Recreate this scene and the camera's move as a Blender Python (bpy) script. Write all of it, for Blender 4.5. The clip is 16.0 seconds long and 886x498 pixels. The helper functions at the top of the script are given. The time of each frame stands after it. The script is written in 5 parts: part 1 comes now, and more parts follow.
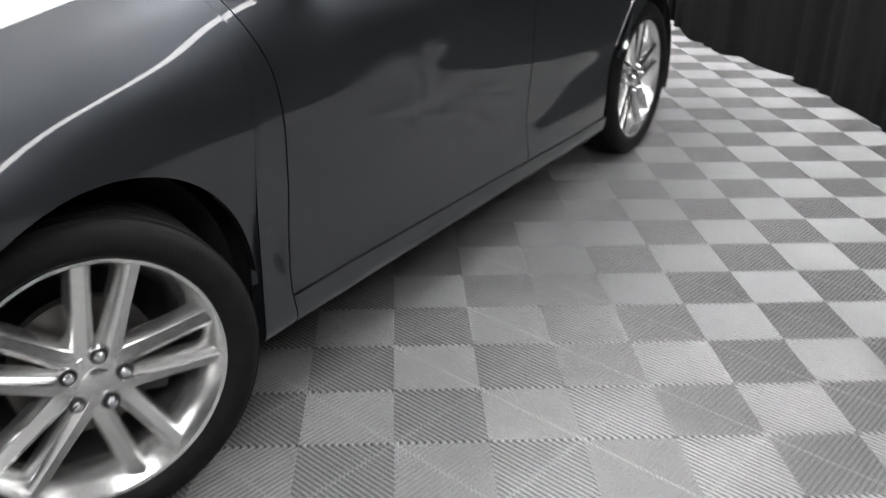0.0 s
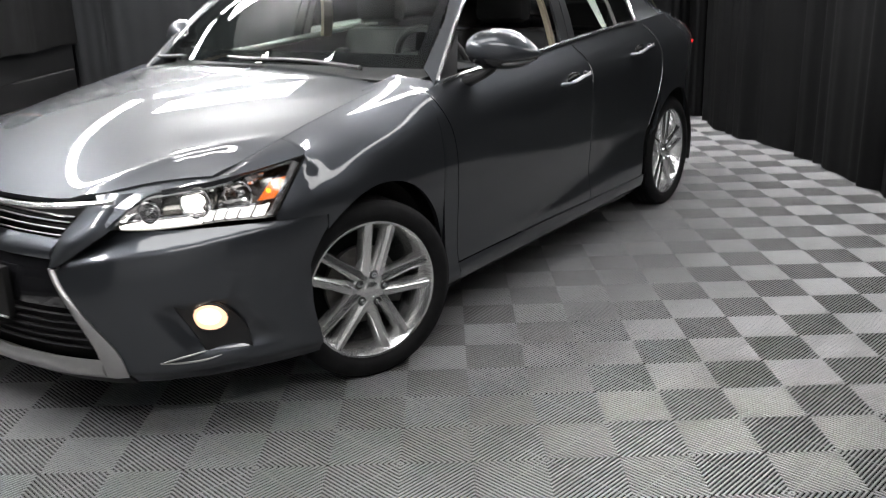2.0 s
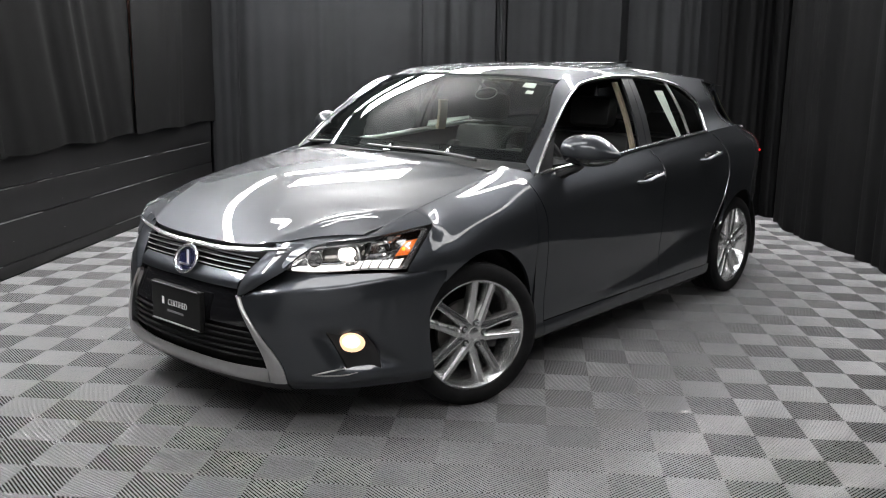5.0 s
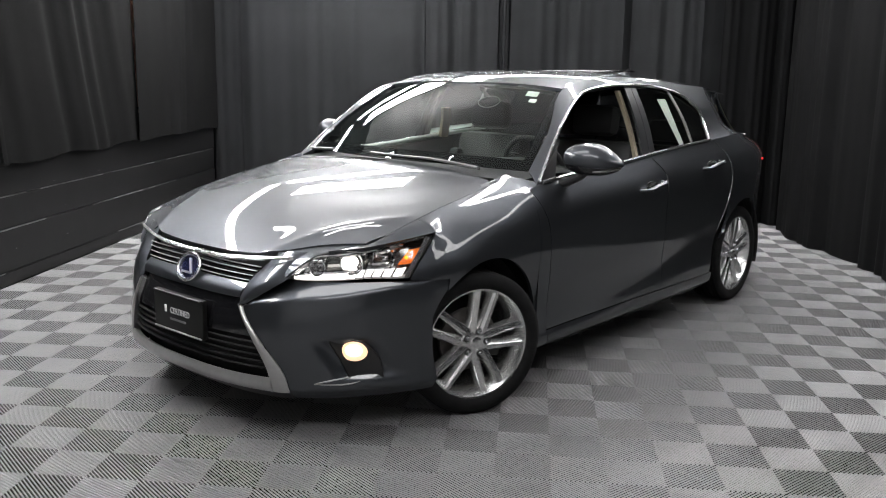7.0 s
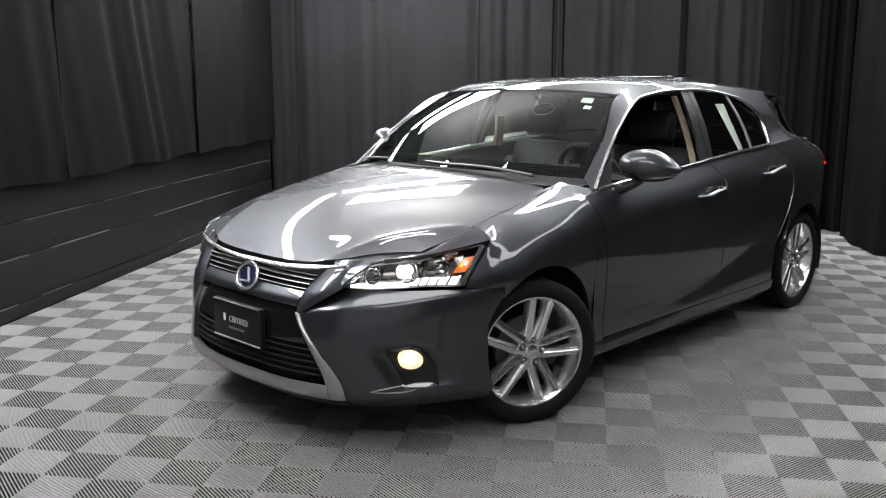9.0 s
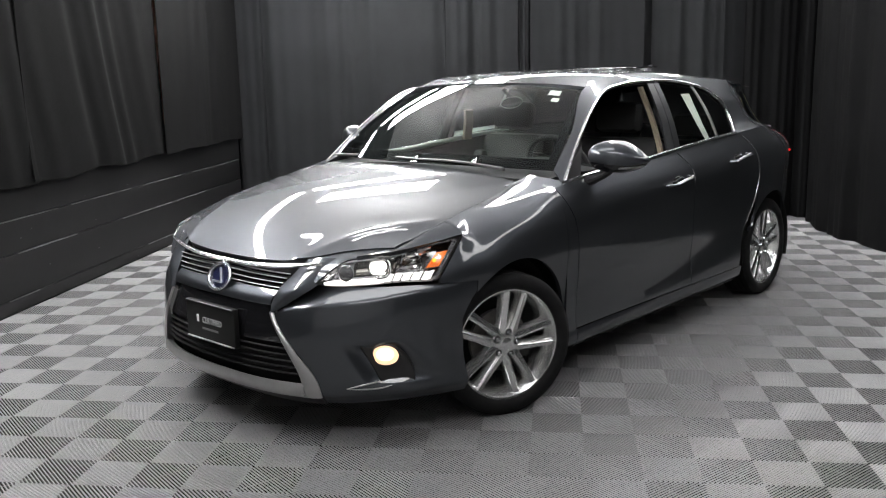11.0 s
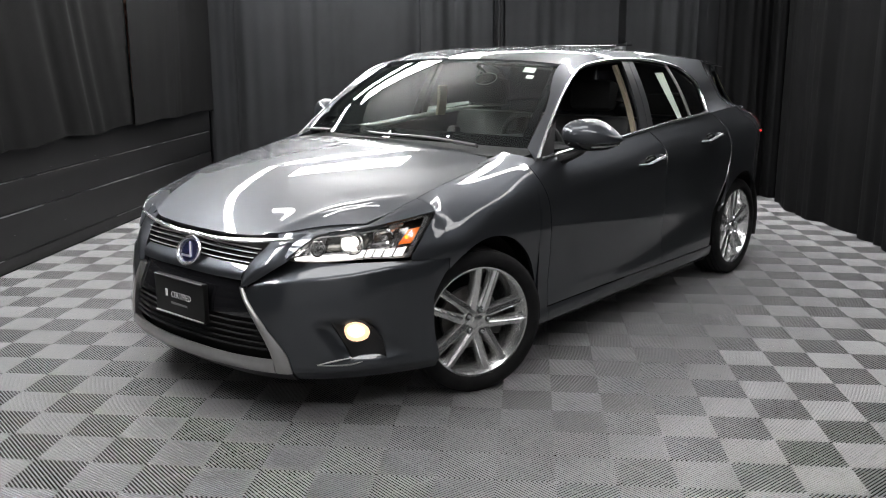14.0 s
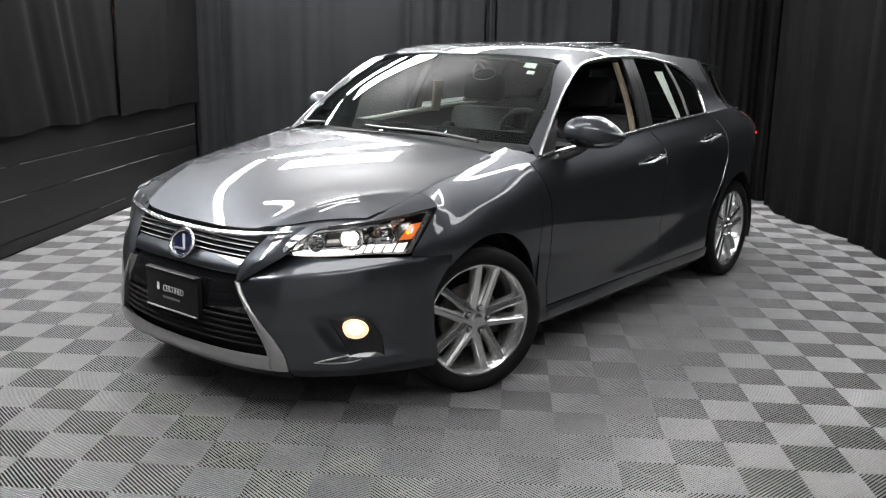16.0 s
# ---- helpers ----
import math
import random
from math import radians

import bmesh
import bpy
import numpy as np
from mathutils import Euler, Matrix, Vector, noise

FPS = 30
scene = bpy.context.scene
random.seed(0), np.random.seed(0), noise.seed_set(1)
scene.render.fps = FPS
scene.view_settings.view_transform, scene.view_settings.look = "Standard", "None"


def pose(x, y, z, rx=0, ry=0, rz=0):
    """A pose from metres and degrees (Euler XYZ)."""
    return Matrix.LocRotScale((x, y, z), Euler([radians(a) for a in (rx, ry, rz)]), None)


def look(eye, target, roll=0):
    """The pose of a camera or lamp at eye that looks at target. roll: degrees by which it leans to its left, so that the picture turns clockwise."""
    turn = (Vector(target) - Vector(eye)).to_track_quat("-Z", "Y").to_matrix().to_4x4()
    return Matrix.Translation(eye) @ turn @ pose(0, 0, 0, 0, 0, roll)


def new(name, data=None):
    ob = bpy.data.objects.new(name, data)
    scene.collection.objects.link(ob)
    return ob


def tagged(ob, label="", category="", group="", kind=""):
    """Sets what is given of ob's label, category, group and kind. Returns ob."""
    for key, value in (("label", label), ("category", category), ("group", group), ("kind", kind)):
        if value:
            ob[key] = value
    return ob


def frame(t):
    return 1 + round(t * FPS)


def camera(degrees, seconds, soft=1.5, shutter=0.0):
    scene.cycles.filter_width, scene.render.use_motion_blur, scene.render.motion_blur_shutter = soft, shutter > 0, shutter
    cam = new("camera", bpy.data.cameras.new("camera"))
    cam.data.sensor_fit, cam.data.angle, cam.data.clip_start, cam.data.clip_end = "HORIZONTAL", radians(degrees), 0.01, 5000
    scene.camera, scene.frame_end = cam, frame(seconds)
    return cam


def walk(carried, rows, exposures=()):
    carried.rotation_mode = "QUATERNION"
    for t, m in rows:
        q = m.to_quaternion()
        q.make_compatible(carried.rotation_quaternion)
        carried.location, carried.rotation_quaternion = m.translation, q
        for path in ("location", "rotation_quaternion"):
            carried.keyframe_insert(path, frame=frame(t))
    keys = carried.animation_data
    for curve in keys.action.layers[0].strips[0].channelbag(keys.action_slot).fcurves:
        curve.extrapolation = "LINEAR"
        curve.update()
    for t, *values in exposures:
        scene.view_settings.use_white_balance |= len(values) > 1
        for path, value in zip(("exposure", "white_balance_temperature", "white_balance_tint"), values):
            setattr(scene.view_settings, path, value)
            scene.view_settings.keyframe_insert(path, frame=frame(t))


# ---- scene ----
cam = camera(52.9, 16.0, soft=1.0, shutter=0.6)
PATH = [
    (0, (-0.387, -1.14, 1.145), (-0.286, 0.679, 0.32), 0.6),
    (0.3, (-0.403, -1.371, 1.228), (-0.245, 0.418, 0.348), -0.8),
    (0.5, (-0.484, -1.534, 1.159), (-0.27, 0.278, 0.34), -2.8),
    (1, (-0.581, -1.865, 1.235), (-0.54, -0.011, 0.485), -1.1),
    (1.2, (-0.54, -2.003, 1.219), (-0.627, -0.14, 0.496), -0.8),
    (1.5, (-0.598, -2.177, 1.246), (-0.638, -0.306, 0.542), -1.5),
    (2, (-0.646, -2.569, 1.28), (-0.661, -0.657, 0.691), -1.9),
    (2.5, (-0.676, -2.803, 1.297), (-0.871, -0.89, 0.748), -1.4),
    (3, (-0.659, -2.981, 1.32), (-0.8, -1.046, 0.83), -0.9),
    (3.5, (-0.76, -3.145, 1.32), (-0.786, -1.196, 0.875), 1.2),
    (4, (-0.756, -3.27, 1.327), (-0.899, -1.321, 0.906), -0.8),
    (4.2, (-0.721, -3.298, 1.344), (-0.909, -1.348, 0.945), 0.9),
    (6.3, (-0.693, -3.333, 1.391), (-0.883, -1.385, 0.979), 0.8),
    (6.5, (-0.699, -3.33, 1.389), (-0.897, -1.381, 0.986), 0.7),
    (7, (-0.703, -3.321, 1.39), (-0.896, -1.369, 1.0), 1.0),
    (7.5, (-0.717, -3.307, 1.385), (-0.929, -1.36, 0.98), 1.2),
    (8, (-0.714, -3.31, 1.386), (-0.91, -1.361, 0.983), 0.9),
    (8.5, (-0.709, -3.318, 1.393), (-0.977, -1.373, 1.011), 0.3),
    (9, (-0.705, -3.317, 1.385), (-1.02, -1.377, 1.014), -0.0),
    (11.5, (-0.709, -3.331, 1.385), (-0.94, -1.382, 0.999), -1.2),
    (12, (-0.719, -3.323, 1.385), (-0.933, -1.373, 0.996), -0.9),
    (12.5, (-0.717, -3.324, 1.376), (-0.922, -1.373, 0.989), -0.3),
    (13, (-0.709, -3.333, 1.385), (-0.914, -1.384, 0.983), 0.0),
    (13.5, (-0.709, -3.324, 1.391), (-0.907, -1.384, 0.949), -0.1),
    (14, (-0.711, -3.316, 1.389), (-0.899, -1.373, 0.952), -0.1),
    (14.5, (-0.725, -3.314, 1.376), (-0.913, -1.371, 0.939), 0.2),
    (15, (-0.762, -3.293, 1.373), (-0.946, -1.347, 0.95), -0.2),
    (15.5, (-0.822, -3.27, 1.351), (-0.953, -1.324, 0.911), 0.9),
    (16, (-0.802, -3.249, 1.362), (-0.943, -1.302, 0.923), 1.1),
]
walk(cam, [(t, look(eye, target, roll)) for t, eye, target, roll in PATH], [(0.0, 0.9), (0.7, 0.6), (1.5, 0.45), (2.8, 0.12), (16, 0.12)])

# ---- light ----
world = bpy.data.worlds.new("studio_world")
scene.world = world
world.use_nodes = True
world.node_tree.nodes["Background"].inputs[0].default_value = (0.02, 0.021, 0.023, 1)
world.node_tree.nodes["Background"].inputs[1].default_value = 0.15


# ---- materials ----
def material(name, base, rough=0.5, metal=0.0, vary=0.0, scale=8.0, bump=0.0, bump_scale=60.0, coat=0.0, coat_rough=0.03,
             emit=None, power=0.0, spec=0.5, rough_vary=0.0, per_object=0.0, per_island=0.0, in_world=False):
    """A surface with two scales of variation: cloudy stains and a fine grain."""
    m = bpy.data.materials.new(name)
    m.use_nodes = True
    tree = m.node_tree
    node = tree.nodes["Principled BSDF"]
    node.inputs["Base Color"].default_value = (*base, 1)
    node.inputs["Roughness"].default_value = rough
    node.inputs["Metallic"].default_value = metal
    node.inputs["Specular IOR Level"].default_value = spec
    node.inputs["Coat Weight"].default_value = coat
    node.inputs["Coat Roughness"].default_value = coat_rough
    if emit:
        node.inputs["Emission Color"].default_value = (*emit, 1)
        node.inputs["Emission Strength"].default_value = power
    place = tree.nodes.new("ShaderNodeTexCoord")
    if vary or rough_vary:
        cloud = tree.nodes.new("ShaderNodeTexNoise")
        cloud.inputs["Scale"].default_value = scale
        cloud.inputs["Detail"].default_value = 6
        spot = tree.nodes.new("ShaderNodeNewGeometry").outputs["Position"] if in_world else place.outputs["Object"]
        tree.links.new(spot, cloud.inputs["Vector"])
        value = cloud.outputs["Fac"]
        if per_object or per_island:
            source = tree.nodes.new("ShaderNodeObjectInfo" if per_object else "ShaderNodeNewGeometry")
            mixed = tree.nodes.new("ShaderNodeMath")
            mixed.operation = "MULTIPLY_ADD"
            mixed.inputs[1].default_value = per_object or per_island
            tree.links.new(source.outputs["Random" if per_object else "Random Per Island"], mixed.inputs[0])
            tree.links.new(cloud.outputs["Fac"], mixed.inputs[2])
            value = mixed.outputs[0]
        ramp = tree.nodes.new("ShaderNodeMapRange")
        ramp.inputs["From Min"].default_value, ramp.inputs["From Max"].default_value = 0.3, 0.7 + (per_object or per_island)
        ramp.inputs["To Min"].default_value, ramp.inputs["To Max"].default_value = 1 - vary, 1 + vary
        tree.links.new(value, ramp.inputs["Value"])
        scaled = tree.nodes.new("ShaderNodeVectorMath")
        scaled.operation = "SCALE"
        scaled.inputs[0].default_value = base
        tree.links.new(ramp.outputs[0], scaled.inputs["Scale"])
        tree.links.new(scaled.outputs[0], node.inputs["Base Color"])
        if rough_vary:
            wear = tree.nodes.new("ShaderNodeMapRange")
            wear.inputs["From Min"].default_value, wear.inputs["From Max"].default_value = 0.3, 0.7
            wear.inputs["To Min"].default_value, wear.inputs["To Max"].default_value = max(rough - rough_vary, 0.02), rough + rough_vary
            tree.links.new(cloud.outputs["Fac"], wear.inputs["Value"])
            tree.links.new(wear.outputs[0], node.inputs["Roughness"])
    if bump:
        grain = tree.nodes.new("ShaderNodeTexNoise")
        grain.inputs["Scale"].default_value = bump_scale
        grain.inputs["Detail"].default_value = 4
        tree.links.new(place.outputs["Object"], grain.inputs["Vector"])
        relief = tree.nodes.new("ShaderNodeBump")
        relief.inputs["Strength"].default_value = bump
        relief.inputs["Distance"].default_value = 0.004
        tree.links.new(grain.outputs["Fac"], relief.inputs["Height"])
        tree.links.new(relief.outputs[0], node.inputs["Normal"])
    return m


def glass(name, tint=(1, 1, 1), rough=0.0, clear=0.85):
    """Thin glass: mostly see-through, with a real gloss that grows at grazing angles."""
    m = bpy.data.materials.new(name)
    m.use_nodes = True
    tree = m.node_tree
    tree.nodes.clear()
    out = tree.nodes.new("ShaderNodeOutputMaterial")
    through_it = tree.nodes.new("ShaderNodeBsdfTransparent")
    through_it.inputs[0].default_value = (*[c * clear for c in tint], 1)
    gloss = tree.nodes.new("ShaderNodeBsdfGlossy")
    gloss.inputs["Roughness"].default_value = rough
    mix = tree.nodes.new("ShaderNodeMixShader")
    fresnel = tree.nodes.new("ShaderNodeFresnel")
    fresnel.inputs["IOR"].default_value = 1.55
    tree.links.new(fresnel.outputs[0], mix.inputs[0])
    tree.links.new(through_it.outputs[0], mix.inputs[1])
    tree.links.new(gloss.outputs[0], mix.inputs[2])
    tree.links.new(mix.outputs[0], out.inputs[0])
    return m


TILE = material("grey_rib_plastic", (0.222, 0.223, 0.225), 0.25, vary=0.07, scale=1.6, per_object=0.12, spec=1.0, in_world=True)
SLAB = material("black_concrete", (0.006, 0.006, 0.006), 0.9, spec=0.0, vary=0.3)
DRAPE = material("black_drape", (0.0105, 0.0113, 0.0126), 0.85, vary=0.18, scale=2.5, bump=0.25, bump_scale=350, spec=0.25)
# the same black cloth, darkened in colour for the shaded side and corner drapes
DRAPE_SIDE_SHADE = material("shaded_side_drape", (0.0030, 0.0031, 0.0033), 0.9, vary=0.25, scale=3, bump=0.25, bump_scale=350, spec=0.12)
DRAPE_SHADED = material("shaded_deep_drape", (0.0034, 0.0035, 0.0038), 0.9, vary=0.2, scale=2.5, bump=0.25, bump_scale=350, spec=0.1)
BOARD = material("black_painted_board", (0.0055, 0.0055, 0.006), 0.5, spec=0.3, vary=0.25, scale=6, bump=0.05, bump_scale=30)
EDGE_WEAR = material("scuffed_board_edge", (0.13, 0.13, 0.13), 0.45, vary=0.7, scale=4)
CEILING = material("pale_ceiling_paint", (0.42, 0.42, 0.42), 0.9, vary=0.2)
WALL_BOUNCE = material("white_bounce_wall", (0.65, 0.65, 0.65), 0.8, vary=0.1)
WALL_BLACK = material("black_wall_paint", (0.014, 0.014, 0.015), 0.85, vary=0.2)
STRIP_LED = material("led_strip_diffuser", (0.9, 0.9, 0.9), 0.5, emit=(1, 0.99, 0.99), power=45)
LEFT_LED, BACK_LED, RIGHT_LED, NOSE_FILL, WALL_FILL = (material(f"{k}_led_diffuser", (0.9, 0.9, 0.9), 0.5, emit=(1, 0.99, 0.99), power=p)
                                            for k, p in (("side", 72), ("back", 24), ("near_side", 6.5), ("front", 6.5), ("wall_fill", 3.5)))
SOFT_FILL = material("front_fill_broad", (0.9, 0.9, 0.9), 0.5, emit=(1, 0.99, 0.99), power=10.5)
# added upward glow that brightens the ceiling mirrored in the paint
UP_FILL = material("led_upper_fill", (0.9, 0.9, 0.9), 0.5, emit=(1, 0.99, 0.99), power=20)
LOOP_FILL = material("led_loop_upper_fill", (0.9, 0.9, 0.9), 0.5, emit=(1, 0.99, 0.99), power=16)
LED = material("led_diffuser", (0.9, 0.9, 0.9), 0.5, emit=(1, 0.99, 0.99), power=34)
METAL_DARK = material("black_powder_coat", (0.02, 0.02, 0.02), 0.5)
PAPER = material("white_paper", (0.75, 0.76, 0.72), 0.7, vary=0.05)
PLASTER = material("brown_wall_plaster", (0.50, 0.26, 0.18), 0.8, vary=0.25)


# ---- building helpers ----
def mesh_from(name, verts, faces, mat, smooth=False, angle=35):
    me = bpy.data.meshes.new(name)
    me.from_pydata([tuple(v) for v in verts], [], faces)
    for m in mat if isinstance(mat, (list, tuple)) else [mat]:
        me.materials.append(m)
    if smooth:
        me.polygons.foreach_set("use_smooth", [True] * len(me.polygons))
        me.set_sharp_from_angle(angle=radians(angle))
    me.update()
    return me


def thing(name, label, category, m=None, group="", kind=""):
    ob = new(name)
    if m is not None:
        ob.matrix_world = m
    return tagged(ob, label, category, group, kind)


def part(name, bm, mat, parent=None, label="", smooth=True, angle=35, m=None):
    """Links a bmesh, or a (verts, faces) pair, as one mesh object under its parent."""
    if isinstance(bm, tuple):
        me = mesh_from(name, bm[0], bm[1], mat, smooth, angle)
    else:
        bmesh.ops.recalc_face_normals(bm, faces=bm.faces)
        me = bpy.data.meshes.new(name)
        bm.to_mesh(me)
        bm.free()
        for k in mat if isinstance(mat, (list, tuple)) else [mat]:
            me.materials.append(k)
        if smooth:
            me.polygons.foreach_set("use_smooth", [True] * len(me.polygons))
            me.set_sharp_from_angle(angle=radians(angle))
    ob = new(name, me)
    if parent is not None:
        ob.parent = parent
    if m is not None:
        ob.matrix_basis = m
    if label:
        tagged(ob, label)
    return ob


def box(bm, lo, hi, bevel=0.0, m=None):
    made = bmesh.ops.create_cube(bm, size=1)["verts"]
    c, s = [(a + b) / 2 for a, b in zip(lo, hi)], [abs(b - a) for a, b in zip(lo, hi)]
    for v in made:
        v.co = Vector([v.co[k] * s[k] + c[k] for k in range(3)])
    if bevel:
        edges = list({e for v in made for e in v.link_edges})
        made = list({v for f in bmesh.ops.bevel(bm, geom=edges, offset=bevel, segments=2, affect="EDGES", profile=0.5)["faces"] for v in f.verts} | {v for v in made if v.is_valid})
    if m is not None:
        bmesh.ops.transform(bm, matrix=m, verts=made)
    return made


def spl(*pts):
    """A smooth curve through (x, value) pairs; straight on beyond its ends."""
    xs, ys = np.array([p[0] for p in pts], float), np.array([p[1] for p in pts], float)
    d = np.diff(ys) / np.diff(xs)
    g = np.zeros(len(xs))
    g[0], g[-1] = d[0], d[-1]
    h = np.diff(xs)
    g[1:-1] = (d[:-1] * h[1:] + d[1:] * h[:-1]) / (h[:-1] + h[1:])

    def at(x):
        if x <= xs[0]:
            return float(ys[0] + g[0] * (x - xs[0]))
        if x >= xs[-1]:
            return float(ys[-1] + g[-1] * (x - xs[-1]))
        i = int(np.searchsorted(xs, x)) - 1
        t, w = (x - xs[i]) / h[i], h[i]
        return float((1 + 2 * t) * (1 - t) ** 2 * ys[i] + t * (1 - t) ** 2 * w * g[i] + t * t * (3 - 2 * t) * ys[i + 1] + t * t * (t - 1) * w * g[i + 1])
    return at


def track(pts, n):
    """n points along a smooth curve through 3D points."""
    pts = [np.array(p, float) for p in pts]
    run = np.r_[0, np.cumsum([np.linalg.norm(b - a) for a, b in zip(pts, pts[1:])])]
    fs = [spl(*[(r, p[k]) for r, p in zip(run, pts)]) for k in range(3)]
    return [np.array([f(s) for f in fs]) for s in np.linspace(0, run[-1], n)]


def tube(path, radius, sides=8, flat=1.0, closed=False, cap=True, up=(0, 0, 1)):
    """Verts and faces of a bar along a path; radius may be a list; flat squeezes it across."""
    path = [np.array(p, float) for p in path]
    n = len(path)
    verts, faces = [], []
    for i, p in enumerate(path):
        a, b = (path[i - 1] if i or closed else p), (path[(i + 1) % n] if i < n - 1 or closed else p)
        d = b - a
        d /= np.linalg.norm(d)
        s = np.cross(d, up)
        s = s / np.linalg.norm(s) if np.linalg.norm(s) > 1e-6 else np.array([1.0, 0, 0])
        u = np.cross(s, d)
        r = radius[i] if isinstance(radius, (list, tuple)) else radius
        for k in range(sides):
            w = 2 * math.pi * (k + 0.5) / sides
            verts.append(p + r * (math.cos(w) * s + flat * math.sin(w) * u))
    for i in range(n if closed else n - 1):
        j = (i + 1) % n
        for k in range(sides):
            l = (k + 1) % sides
            faces.append((i * sides + k, i * sides + l, j * sides + l, j * sides + k))
    if cap and not closed:
        faces.append(tuple(range(sides))[::-1])
        faces.append(tuple((n - 1) * sides + k for k in range(sides)))
    return verts, faces


def join(*pieces):
    verts, faces = [], []
    for v, f in pieces:
        n = len(verts)
        verts += list(v)
        faces += [tuple(i + n for i in q) for q in f]
    return verts, faces


def flip(piece):
    """The mirror image across the car's middle plane."""
    return [(v[0], -v[1], v[2]) for v in piece[0]], [tuple(reversed(q)) for q in piece[1]]


def sheet(rows, hem=0.012, towards=None, closed=False):
    """A panel through rows of points, its rim turned in by hem so that it has an edge and a shut line."""
    g = np.array(rows, float)
    r, c = g.shape[:2]
    du, dv = np.gradient(g, axis=1), np.gradient(g, axis=0)
    nrm = np.cross(du, dv)
    nrm /= np.maximum(np.linalg.norm(nrm, axis=2, keepdims=True), 1e-9)
    if towards is not None and np.sum(nrm * (g - np.array(towards))) < 0:
        g, nrm = g[:, ::-1], -nrm[:, ::-1]
    verts = [tuple(p) for p in g.reshape(-1, 3)]
    faces = [(i * c + j, i * c + j + 1, (i + 1) * c + j + 1, (i + 1) * c + j) for i in range(r - 1) for j in range(c - 1)]
    if hem:
        ring = [(0, j) for j in range(c)] + [(i, c - 1) for i in range(1, r)] + [(r - 1, j) for j in range(c - 2, -1, -1)] + [(i, 0) for i in range(r - 2, 0, -1)]
        n = len(verts)
        verts += [tuple(g[i, j]) for i, j in ring] + [tuple(g[i, j] - hem * nrm[i, j]) for i, j in ring]
        k = len(ring)
        faces += [(n + a, n + k + a, n + k + (a + 1) % k, n + (a + 1) % k) for a in range(k)]
    return verts, faces


# ---- the studio: floor, drapes, boarded wall, ceiling ----
CELL = 0.2
tagged(part("ground", (lambda bm: (box(bm, (-5.2, -5.4, -0.2), (3.2, 7.0, -0.0125)), bm)[1])(bmesh.new()), SLAB, smooth=False),
       "black bare concrete under the floor tiles", "floor", kind="structure")


def drape(name, path, z0, z1, label, mat, waves=9, depth=0.05, seed=0, hem_wave=0.0, group="black drapes", lean=0.0, slant=0.0, sweep=0.0):
    """A hung cloth along a plan path with folds that shift on the way down."""
    rng = random.Random(seed)
    phase = [rng.uniform(0, 6.3) for _ in range(6)]
    n, rows = 46 * max(2, waves // 2), 26
    line = track([(x, y, 0) for x, y in path], n)
    grid = []
    for i in range(rows):
        t = i / (rows - 1)
        row = []
        for j, p in enumerate(line):
            s = j / (n - 1)
            along = s
            s = s - slant * t * t
            d = line[min(j + 1, n - 1)] - line[max(j - 1, 0)]
            d /= np.linalg.norm(d)
            side = np.array([-d[1], d[0], 0])
            w = 2 * math.pi * waves
            off = (math.sin(w * s + phase[0] + 0.5 * math.sin(2.3 * t + phase[1])) + 0.55 * math.sin(1.73 * w * s + phase[2] + 0.7 * t)
                   + 0.35 * math.sin(3.1 * w * s + phase[3] - 0.9 * t) + 0.8 * math.sin(0.31 * w * s + phase[4]))
            off *= depth * (0.55 + 0.45 * math.sin(0.43 * w * s + phase[5])) * (0.65 + 0.35 * t)
            z = z1 + (z0 - z1) * t + (hem_wave * math.sin(0.7 * w * s + phase[1]) * t if hem_wave else 0)
            row.append(p + side * (off + lean * t) + d * sweep * along * t * t + np.array([0, 0, z]))
        grid.append(row)
    ob = part(name, sheet(grid, 0.004), mat, smooth=True, angle=60)
    return tagged(ob, label, "curtain", group)


drape("curtain", [(-4.02, 5.78), (1.5, 5.69)], 0.0, 4.0, "black lining drape behind the back drapes", DRAPE, 14, 0.015, 3)
drape("curtain", [(-3.70, 5.70), (-2.75, 5.69), (-1.808, 5.62)], 0.0, 4.0, "tall black pleated drape on the back wall", DRAPE, 4, 0.028, 4)
drape("curtain", [(-1.794, 5.64), (-1.082, 5.60)], 0.0, 4.0, "black drape panel on the back wall", DRAPE, 2, 0.030, 5)
drape("curtain", [(-1.068, 5.60), (-0.982, 5.61)], 0.0, 4.0, "narrow fold of black drape in a gap", DRAPE, 1, 0.012, 15)
drape("curtain", [(-0.968, 5.62), (-0.4, 5.60), (0.12, 5.59)], 0.0, 4.0, "tall black pleated drape behind the car's roof", DRAPE, 3, 0.028, 6)
drape("curtain", [(0.19, 5.62), (0.86, 5.56)], 0.0, 4.0, "black drape panel behind the car's tail", DRAPE, 2, 0.030, 16)
drape("curtain", [(1.02, 5.45), (1.75, 5.36)], 0.0, 4.0, "black drape meeting the side drape in the corner", DRAPE_SHADED, 3, 0.05, 7)
drape("curtain", [(1.62, 5.3), (1.56, 4.7), (1.66, 4.2), (1.80, 3.4), (1.80, 2.4)], 0.0, 4.0, "black drape along the side, its hem on the tiles", DRAPE_SHADED, 7, 0.035, 8)
drape("curtain", [(1.82, 2.42), (1.86, 0.2), (1.86, -2.0), (1.86, -5.2)], 0.0, 4.0, "long black drape along the side wall", DRAPE_SHADED, 18, 0.05, 9)
drape("curtain", [(-3.93, -1.2), (-3.93, 0.4), (-3.945, 1.80), (-3.96, 2.06)], 0.785, 4.0, "black drape hung over the top of the board wall", DRAPE_SIDE_SHADE, 4, 0.016, 10, 0.012, slant=0.08)
